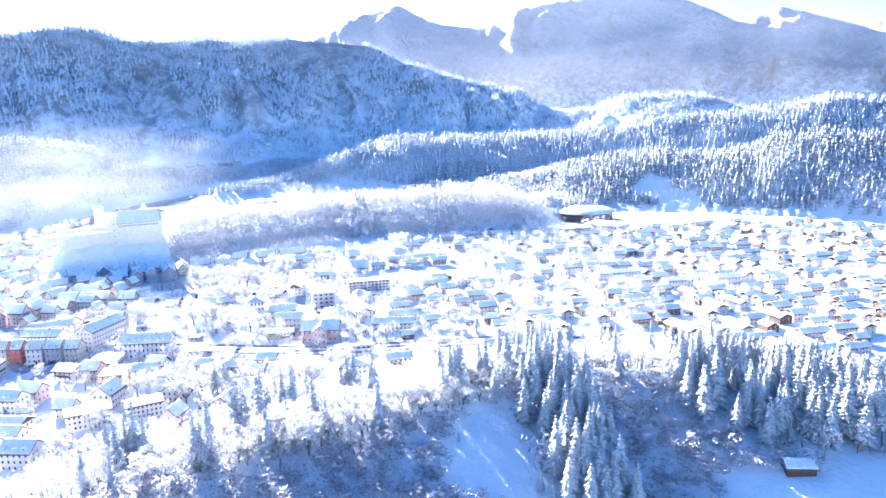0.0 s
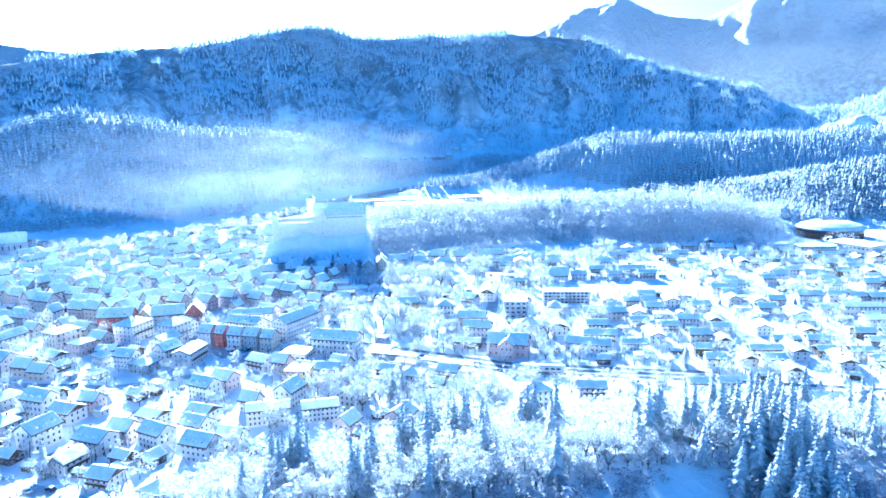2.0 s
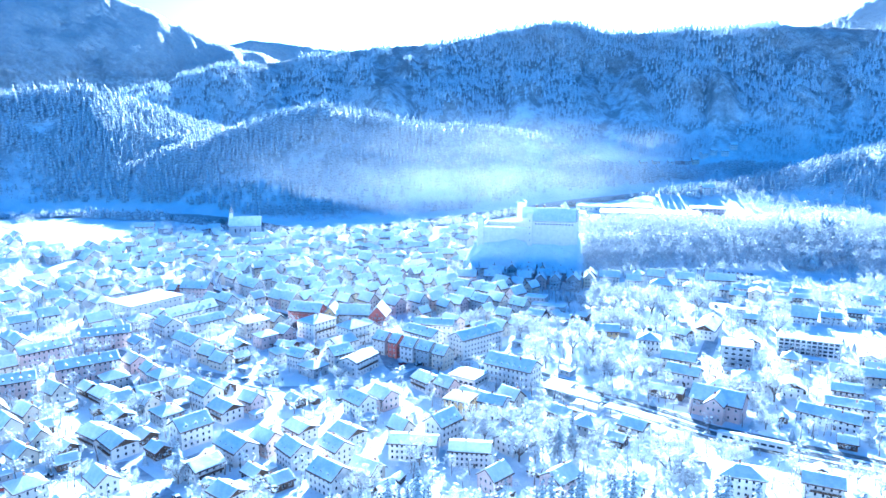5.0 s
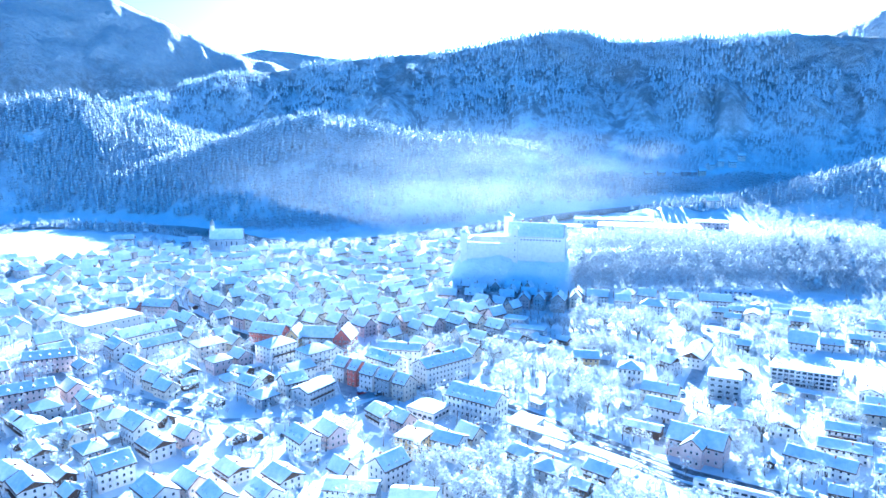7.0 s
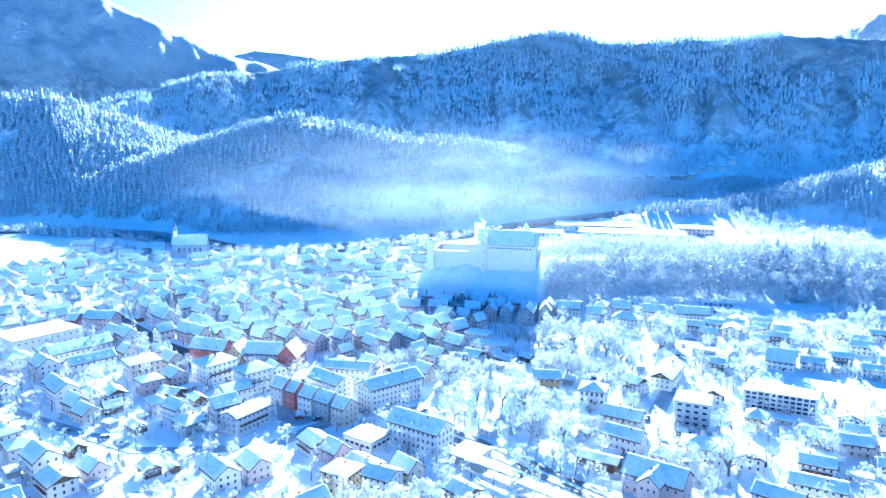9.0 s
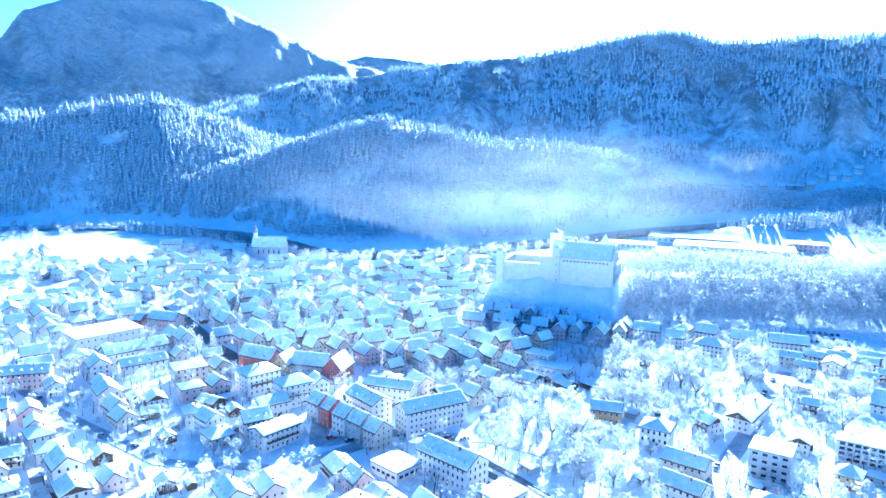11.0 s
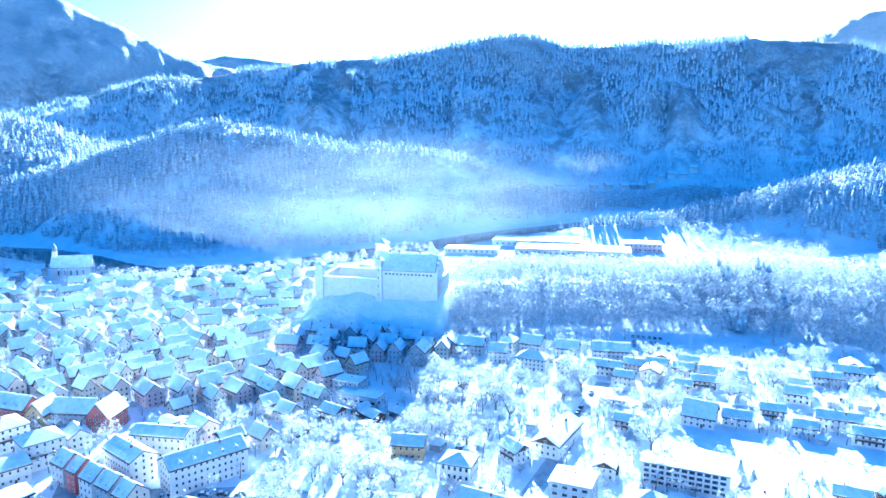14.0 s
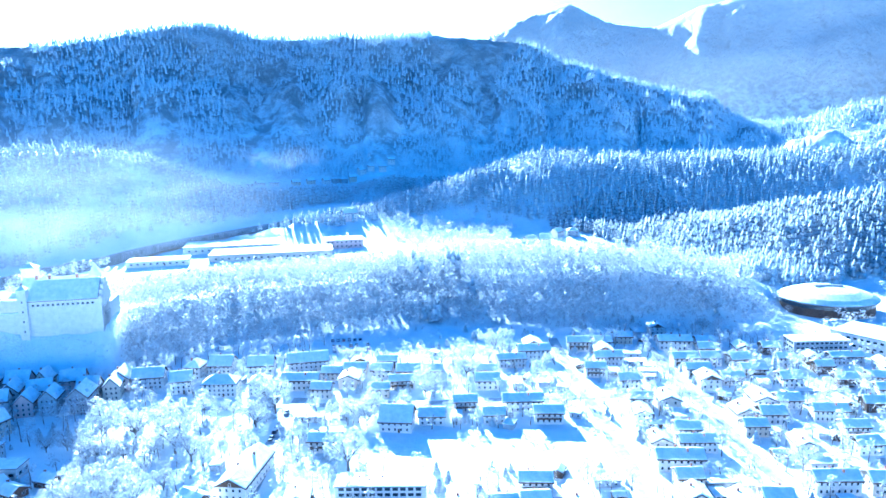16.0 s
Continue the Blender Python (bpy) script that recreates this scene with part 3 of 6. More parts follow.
def box(x0, x1, y0, y1, z0, z1, verts, faces):
    b = len(verts)
    verts += [(x0, y0, z0), (x1, y0, z0), (x1, y1, z0), (x0, y1, z0), (x0, y0, z1), (x1, y0, z1), (x1, y1, z1), (x0, y1, z1)]
    faces += [(b, b + 3, b + 2, b + 1), (b + 4, b + 5, b + 6, b + 7), (b, b + 1, b + 5, b + 4), (b + 1, b + 2, b + 6, b + 5), (b + 2, b + 3, b + 7, b + 6), (b + 3, b, b + 4, b + 7)]


def boxes(*dims):
    verts, faces = [], []
    for d in dims:
        box(*d, verts, faces)
    return verts, faces


def loft(sections):
    """Skin a row of equal closed outlines and close both ends."""
    n = len(sections[0])
    verts = [v for s in sections for v in s]
    faces = [(k * n + i, k * n + (i + 1) % n, (k + 1) * n + (i + 1) % n, (k + 1) * n + i) for k in range(len(sections) - 1) for i in range(n)]
    faces += [tuple(range(n))[::-1], tuple(range((len(sections) - 1) * n, len(sections) * n))]
    return verts, faces


def window_mesh(name, w, h, frame_mat):
    """A framed pane in one skin: frame proud of the wall, sill deeper, glass set back."""
    a, b = w / 2 + 0.11, w / 2
    ring = [(-a, 0.06, -0.12), (a, 0.06, -0.12), (a, 0.06, h + 0.11), (-a, 0.06, h + 0.11), (-a, -0.15, -0.12), (a, -0.15, -0.12), (a, -0.08, h + 0.11), (-a, -0.08, h + 0.11),
            (-b, -0.09, 0), (b, -0.09, 0), (b, -0.07, h), (-b, -0.07, h), (-b, -0.01, 0), (b, -0.01, 0), (b, -0.01, h), (-b, -0.01, h)]
    faces = [(k + i, k + (i + 1) % 4, k + 4 + (i + 1) % 4, k + 4 + i) for k in (0, 4, 8) for i in range(4)] + [(12, 13, 14, 15)]
    mesh = bpy.data.meshes.new(name)
    mesh.from_pydata(ring, [], faces)
    mesh.materials.append(frame_mat)
    mesh.materials.append(M_GLASS)
    mesh.polygons[12].material_index = 1
    mesh.update()
    return mesh


M_FRAME = plain_material("white_window_frame", (0.60, 0.60, 0.60), (0.78, 0.78, 0.78), 2.0, 0.6)
M_METAL = plain_material("grey_metal", (0.20, 0.21, 0.23), (0.34, 0.35, 0.37), 1.0, 0.4, 0.8)
WINDOWS = {"small": window_mesh("window", 0.9, 1.25, M_FRAME), "tall": window_mesh("window", 1.05, 1.75, M_FRAME), "wide": window_mesh("window", 2.2, 1.4, M_FRAME)}


def facade_windows(root, kind, cols, rows, width, storey, sill, place, skip=0.0, gen=None, joined=False):
    """The windows of one facade: parts of their own, or one joined part where they are too small to pick apart."""
    places = []
    for r in range(rows):
        for c in range(cols):
            if skip and gen.random() < skip:
                continue
            places.append(place @ pose((c + 0.5) / cols * width - width / 2, 0, sill + r * storey))
    if not joined:
        for m in places:
            share("window", WINDOWS[kind], root, "", m)
    return places


def glaze(root, kind, places):
    """All the small windows of a distant-looking house as one joined part."""
    w, h = {"small": (0.9, 1.25), "tall": (1.05, 1.75), "wide": (2.2, 1.4)}[kind]
    a, b = w / 2 + 0.1, w / 2
    points = [Vector(p) for p in ((-a, 0.05, -0.1), (a, 0.05, -0.1), (a, 0.05, h + 0.1), (-a, 0.05, h + 0.1), (-a, -0.07, -0.1), (a, -0.07, -0.1), (a, -0.07, h + 0.1), (-a, -0.07, h + 0.1), (-b, -0.075, 0), (b, -0.075, 0), (b, -0.075, h), (-b, -0.075, h))]
    quads = [(0, 1, 5, 4), (1, 2, 6, 5), (2, 3, 7, 6), (3, 0, 4, 7), (4, 5, 6, 7), (8, 9, 10, 11)]
    verts, faces = [], []
    for m in places:
        faces += [tuple(len(verts) + i for i in q) for q in quads]
        verts += [tuple(m @ p) for p in points]
    ob = part("glazing", verts, faces, [M_FRAME, M_GLASS], root)
    for p in ob.data.polygons:
        p.material_index = 1 if p.index % 6 == 5 else 0
    tagged(ob, kind="stuff")


def roof_outline(w, ze, zr, down, up, edge):
    """The outline of a gabled roof's slab or of its snow across the ridge."""
    if edge is None:
        return [(-w, ze + down), (-w, ze + up), (0, zr + up), (w, ze + up), (w, ze + down), (0, zr + down)]
    return [(-w + 0.06, ze + down), (-w + 0.02, ze + down + (up - down) * 0.55), (-w + 0.25, ze + up * 0.95 + 0.1), (-w * 0.5, (ze + zr) / 2 + up), (-0.25, zr + up * 0.92), (0.25, zr + up * 0.92), (w * 0.5, (ze + zr) / 2 + up),
            (w - 0.25, ze + up * 0.95 + 0.1), (w - 0.02, ze + down + (up - down) * 0.55), (w - 0.06, ze + down), (0, zr + down)]


def house(label, L, W, H, pitch=32, wall="white", cols=4, rows=2, gcols=2, roof="gable", chimneys=1, dormers=0, balcony=False, boards=False, kind="small", name="house", category="house",
          snow=0.38, over=0.7, back=True, sides=True, door=True, skip=0.0, seed=1, depth=4.0, joined=False, turn=None):
    """A house on its own axes: the ridge runs along x, the front looks to -y, the ground lies at z = 0."""
    gen = np.random.default_rng(seed)
    root = tagged(new(name), label, category)
    mat = WALLS[wall]
    t = math.tan(radians(pitch))
    zr = H + W / 2 * t
    if roof == "gable":
        outline = [(-W / 2, -depth), (W / 2, -depth), (W / 2, H), (0, zr), (-W / 2, H)]
        part("wall", *loft([[(x, y, z) for y, z in outline] for x in (-L / 2, L / 2)]), mat, root)
        w, ze = W / 2 + over, H - over * t
        # Thick dark slab edge puts the shade under the eaves into the shape
        part("roof", *loft([[(x, y, z) for y, z in roof_outline(w, ze, zr, -0.24, 0.24, None)] for x in (-L / 2 - over, L / 2 + over)]), M_TILE, root, "dark tiled roof under snow")
        secs = []
        ends = [(-L / 2 - over + 0.16, 0.45), (-L / 2 - over + 0.42, 0.9), *[(x, 1 + gen.uniform(-0.2, 0.2)) for x in np.linspace(-L / 2, L / 2, 4)], (L / 2 + over - 0.42, 0.9), (L / 2 + over - 0.16, 0.45)]
        for x, f in ends:
            secs.append([(x, y, z) for y, z in roof_outline(w - 0.16, ze + 0.16 * t, zr, 0.25, 0.25 + snow * f, True)])
        part("roof_snow", *loft(secs), M_SNOW, root, "thick snow lying on the roof")
    elif roof == "hip":
        part("wall", *boxes((-L / 2, L / 2, -W / 2, W / 2, -depth, H)), mat, root)
        a, b, r = L / 2 + over, W / 2 + over, max(L / 2 - W / 2, 0.3)
        ze = H - 0.1

        def hip(lo, inset, rise):
            e = [(-a + inset, -b + inset), (a - inset, -b + inset), (a - inset, b - inset), (-a + inset, b - inset)]
            verts = [(x, y, ze + lo) for x, y in e] + [(x, y, ze + lo + rise * 0.5) for x, y in e] + [(x * 0.985, y * 0.985, ze + lo + rise) for x, y in e] + [(-r, 0, zr + lo + rise), (r, 0, zr + lo + rise)]
            faces = [(3, 2, 1, 0)] + [(k + i, k + (i + 1) % 4, k + 4 + (i + 1) % 4, k + 4 + i) for k in (0, 4) for i in range(4)]
            faces += [(8, 9, 13, 12), (9, 10, 13), (10, 11, 12, 13), (11, 8, 12)]
            return verts, faces
        part("roof", *hip(-0.1, 0, 0.32), M_TILE, root, "dark tiled roof under snow")
        part("roof_snow", *hip(0.24, 0.18, snow), M_SNOW, root, "thick snow lying on the roof")
    else:
        part("wall", *boxes((-L / 2, L / 2, -W / 2, W / 2, -depth, H)), mat, root)
        part("roof", *boxes((-L / 2 - 0.4, L / 2 + 0.4, -W / 2 - 0.4, W / 2 + 0.4, H, H + 0.35)), M_METAL, root, "flat roof edged with sheet metal")
        secs = [[(x, -W / 2 - 0.3 * f, H + 0.36), (x, -W / 2 - 0.3 * f + 0.1, H + 0.36 + snow * f), (x, 0, H + 0.4 + snow * f), (x, W / 2 + 0.3 * f - 0.1, H + 0.36 + snow * f), (x, W / 2 + 0.3 * f, H + 0.36)]
                for x, f in [(-L / 2 - 0.3, 0.5), (-L / 2, 1), (-L / 5, 1.15), (L / 5, 0.9), (L / 2, 1), (L / 2 + 0.3, 0.5)]]
        part("roof_snow", *loft(secs), M_SNOW, root, "smooth snow lying on the flat roof")
        zr = H
    for k in range(chimneys):
        x, y = (gen.uniform(-0.3, 0.3) * L, (-1 if k % 2 else 1) * gen.uniform(0.05, 0.2) * W) if roof != "flat" else (gen.uniform(-0.35, 0.35) * L, gen.uniform(-0.2, 0.2) * W)
        if roof == "hip":
            x = gen.uniform(-0.3, 0.3) * max(L - W, 0.5)
        top = zr + 1.0
        stack = part("chimney", *boxes((x - 0.35, x + 0.35, y - 0.45, y + 0.45, H, top), (x - 0.42, x + 0.42, y - 0.52, y + 0.52, top - 0.18, top)), M_BRICK, root)
        if not joined and turn is None:
            part("snow_cap", *boxes((x - 0.38, x + 0.38, y - 0.48, y + 0.48, top, top + 0.2), (x - 0.28, x + 0.28, y - 0.36, y + 0.36, top + 0.2, top + 0.3)), M_SNOW, stack)
    storey = H / rows if rows else 3.0
    sill = storey * 0.36
    front, rear = pose(0, -W / 2, 0), pose(0, W / 2, 0, 0, 0, 180)
    left, right = pose(-L / 2, 0, 0, 0, 0, -90), pose(L / 2, 0, 0, 0, 0, 90)
    panes = []
    hidden = [] if turn is None else [s for s, n in ((left, -math.sin(radians(turn))), (right, math.sin(radians(turn)))) if n > 0.3]
    for side, n, run in ((front, cols, L * 0.94), *(((left, gcols, W * 0.86), (right, gcols, W * 0.86)) if sides else ())):
        apart = not joined and side not in hidden
        placed = facade_windows(root, kind, n, rows, run, storey, sill, side, skip, gen, not apart)
        if not apart:
            panes += placed
        if apart and side is not front and roof == "gable" and W / 2 * t > 2.6:
            share("window", WINDOWS["small"], root, "", side @ pose(0, 0, H + 0.45))
    if turn is not None or back:
        panes += facade_windows(root, kind, cols, rows, L * 0.94, storey, sill, rear, 0.3, gen, True)
    if panes:
        glaze(root, kind, panes)
    for k in range(dormers):
        x = (k + 0.5) / dormers * L * 0.9 - L * 0.45
        y0, z0 = -W / 2 + 0.9, H + 0.9 * t
        outline = [(-0.75, -1.2), (0.75, -1.2), (0.75, 1.0), (0, 1.6), (-0.75, 1.0)]
        deep = 2.4
        d = part("dormer", *loft([[(x + px, y0, z0 + pz) for px, pz in outline], [(x + px, y0 + deep, z0 + pz) for px, pz in outline]]), mat, root)
        lid = [(-0.95, 0.95), (0, 1.68), (0.95, 0.95), (0.95, 1.2), (0, 1.98), (-0.95, 1.2)]
        part("snow_cap", *loft([[(x + px, y0 - 0.2, z0 + pz) for px, pz in lid], [(x + px, y0 + deep, z0 + pz) for px, pz in lid]]), M_SNOW, d)
        share("window", WINDOWS["small"], d, "", pose(x, y0, z0 - 0.3))
    if door and not joined:
        part("door", *boxes((L * 0.12 - 0.55, L * 0.12 + 0.55, -W / 2 - 0.04, -W / 2 + 0.05, -0.3, 2.0)), M_TIMBER, root, "dark timber door")
    if boards:
        for s in (-1, 1):
            tri = [(-W / 2 - 0.02, H), (W / 2 + 0.02, H), (0, zr)]
            part("gable_boarding", *loft([[(s * (L / 2 - 0.02), y, z) for y, z in tri], [(s * (L / 2 + 0.06), y, z) for y, z in tri]]), M_TIMBER, root, "dark timber boarding")
    if balcony:
        dims = [(-L * 0.42, L * 0.42, -W / 2 - 1.2, -W / 2, H * 0.5 - 0.15, H * 0.5)]
        dims += [(-L * 0.42, L * 0.42, -W / 2 - 1.2, -W / 2 - 1.1, H * 0.5 + 0.1 + 0.3 * k, H * 0.5 + 0.3 + 0.3 * k) for k in range(3)]
        dims += [(x - 0.06, x + 0.06, -W / 2 - 1.2, -W / 2 - 1.08, H * 0.5, H * 0.5 + 1.0) for x in np.linspace(-L * 0.41, L * 0.41, 6)]
        part("balcony", *boxes(*dims), M_TIMBER, root, "dark timber balcony")
    return root


def stand(root, x, y, turn, z=None, size=1.0):
    """Sets a house on the ground: turn is the angle of its ridge from +x, in degrees."""
    z = float(ground_height(x, y)) if z is None else z
    root.matrix_basis = pose(x, y, z, 0, 0, turn) @ Matrix.Diagonal((size, size, size, 1))
    return root


# ---- single trees ----
def fir_meshes(gen):
    """Trunk and crown of a snow-laden fir about 19 m high."""
    trunk = loft([[(r * math.cos(a), r * math.sin(a), z) for a in np.linspace(0, 2 * math.pi, 6, endpoint=False)] for z, r in ((-1.5, 0.36), (6, 0.26), (13, 0.15), (18.6, 0.03))])
    verts, faces = [], []
    whorls = 15
    for k in range(whorls):
        z = 2.2 + 16.3 * (k / whorls) ** 0.95
        reach = 3.7 * (1 - k / whorls) ** 0.85 + 0.3
        n = 8 if k < 9 else 6
        for j in range(n):
            a = 2 * math.pi * (j + gen.uniform(-0.35, 0.35)) / n + k * 0.7
            r = reach * gen.uniform(0.7, 1.15)
            ca, sa = math.cos(a), math.sin(a)
            droop = gen.uniform(0.25, 0.5)
            b = len(verts)
            wide = 0.26 * r * gen.uniform(0.75, 1.2) + 0.12
            for f, w, dz in ((0.05, 0.15, 0.25), (0.55, 1.0, -droop * r * 0.2), (1.0, 0.15, -droop * r)):
                for s in (-1, 1):
                    verts.append((ca * r * f - sa * wide * w * s, sa * r * f + ca * wide * w * s, z + dz - 0.12 * wide * w))
                verts.append((ca * r * f, sa * r * f, z + dz + 0.16))
            for q in range(2):
                o = b + 3 * q
                faces += [(o, o + 2, o + 5, o + 3), (o + 2, o + 1, o + 4, o + 5)]
    return trunk, (verts, faces)


def broadleaf_meshes(gen, height, spread, twigs):
    """Trunk with limbs, and a crown of frosted twig sprays, of a bare tree."""
    tv, tf, sprays = [], [], []

    def limb(a, b, r0, r1):
        a, b = np.array(a), np.array(b)
        d = (b - a) / np.linalg.norm(b - a)
        u = np.cross(d, (0.3, 0.8, 0.2))
        u /= np.linalg.norm(u)
        v = np.cross(d, u)
        base = len(tv)
        for p, r in ((a, r0), (b, r1)):
            tv.extend(tuple(p + r * (u * math.cos(t) + v * math.sin(t))) for t in (0, 1.57, 3.14, 4.71))
        tf.extend((base + i, base + (i + 1) % 4, base + 4 + (i + 1) % 4, base + 4 + i) for i in range(4))
    fork = height * 0.22
    limb((0, 0, -1.5), (0, 0, fork), 0.034 * height, 0.026 * height)
    for k in range(8):
        a = k * 2.4 + gen.uniform(-0.4, 0.4)
        out, up = spread * gen.uniform(0.25, 0.6), height * gen.uniform(0.16, 0.66)
        mid = np.array([math.cos(a) * out * 0.55, math.sin(a) * out * 0.55, fork + up * 0.55])
        end = np.array([math.cos(a) * out, math.sin(a) * out, fork + up])
        limb((0, 0, fork * gen.uniform(0.7, 1.0)), mid, 0.016 * height, 0.010 * height)
        limb(mid, end, 0.010 * height, 0.004 * height)
        for j in range(5):
            s = mid + (end - mid) * gen.uniform(0, 1)
            e = s + rand_unit(1, gen)[0] * [1, 1, 0.8] * spread * 0.30 + [0, 0, height * 0.05]
            limb(s, e, 0.005 * height, 0.002 * height)
            sprays.append(e)
        sprays.append(end)
    sprays = np.array(sprays)
    round_spray = rand_unit(twigs, gen)
    c = sprays[gen.integers(0, len(sprays), twigs)] + round_spray * gen.uniform(0.5, 1.0, (twigs, 1)) * spread * [0.17, 0.17, 0.15]
    c[:, 2] = np.clip(c[:, 2], height * gen.uniform(0.1, 0.3, twigs), height)
    way = np.cross(round_spray, rand_unit(twigs, gen)) + round_spray * 0.25
    way /= np.linalg.norm(way, axis=1)[:, None]
    side = np.cross(way, round_spray)
    side /= np.linalg.norm(side, axis=1)[:, None] + 1e-6
    ln = gen.uniform(0.4, 0.9, (twigs, 1)) * spread / 17
    wd = ln * gen.uniform(0.38, 0.65, (twigs, 1))
    verts = np.stack([c - way * ln * 0.5 - side * wd, c - way * ln * 0.3 + side * wd, c + way * ln], 1).reshape(-1, 3)
    normals = crown_normals(verts, np.array([0, 0, height * 0.5]), np.array([spread, spread, height]) / 2) * 0.6 + np.repeat(round_spray + gen.normal(size=(twigs, 3)) * 0.2, 3, axis=0) * 0.8
    return (tv, tf), (verts, outward(verts, normals), normals / np.linalg.norm(normals, axis=1)[:, None])


def tree_kind(name, label, trunk, crown, crown_mat, crown_label):
    root = tagged(new(name), label, "tree")
    part("trunk", *trunk, M_BARK, root)
    ob = part("crown", crown[0], crown[1], crown_mat, root, crown_label)
    if len(crown) > 2:
        ob.data.polygons.foreach_set("use_smooth", np.ones(len(ob.data.polygons), bool))
        ob.data.normals_split_custom_set_from_vertices(crown[2])
    return root


gen_tree = np.random.default_rng(5)
FIR_KINDS = [tree_kind("fir_tree", "tall dark fir tree laden with fresh snow", *fir_meshes(gen_tree), M_FIR, "drooping boughs under snow") for _ in range(4)]
LEAF_KINDS = [tree_kind("frosted_tree", "bare broadleaf tree white with thick hoar frost", *broadleaf_meshes(gen_tree, h, s, n), M_FROST_DIM, "frosted twigs")
              for h, s, n in ((13, 9, 2000), (11, 9, 1900), (15, 10, 2100), (9, 7, 1400), (12, 11, 2100), (6, 5, 800))]
THIN_KINDS = [tree_kind("frosted_tree", "slender bare tree thinly covered with hoar frost", *broadleaf_meshes(gen_tree, h, s, n), M_FROST_DIM, "frosted twigs")
              for h, s, n in ((15, 7, 1100), (13, 7, 1000), (16, 8, 1200))]
used_kinds = set()


def put_tree(root, x, y, size, turn, group=""):
    m = Matrix.Translation((x, y, float(ground_height(x, y)) - 0.1)) @ Matrix.Rotation(turn, 4, "Z") @ Matrix.Diagonal((size, size, size, 1))
    if root.name in used_kinds:
        ob = copy_thing(root, m)
    else:
        used_kinds.add(root.name)
        ob = root
        ob.matrix_basis = m
    if group:
        ob["group"] = group
    return ob


# ---- the wooded hill in the foreground ----
def inside(x, y, ring):
    hit = False
    for (ax, ay), (bx, by) in zip(ring, ring[1:] + ring[:1]):
        if (ay > y) != (by > y) and x < ax + (y - ay) / (by - ay) * (bx - ax):
            hit = not hit
    return hit


FIR_STANDS = [[(43, 17), (58, 2), (68, 6), (86, 32), (98, 56), (84, 68), (66, 62), (58, 38)], [(112, 10), (140, -26), (160, -32), (206, -14), (192, 26), (150, 50), (126, 42)]]
FIR_GROUPS = [(-57, 132, 10), (-12, 124, 10), (8, 126, 7), (32, 122, 9), (46, 98, 4), (64, 98, 5), (86, 92, 7), (101, 84, 6), (116, 88, 8), (132, 72, 6), (-30, 122, 4), (150, 66, 6), (-40, 100, 4), (74, 80, 9), (92, 74, 9), (56, 84, 6)]
CLEARING = [(16, 44), (42, 14), (57, 42), (64, 62), (48, 68), (28, 58)]
HILL = [(-100, 100), (-97, 138), (-64, 151), (20, 149), (95, 141), (150, 104), (218, 34), (225, -40), (160, -90), (20, -20), (-60, 30)]
MEADOW = [(86, -10), (104, -6), (140, -32), (170, -40), (260, -30), (260, -120), (60, -120), (70, -20)]


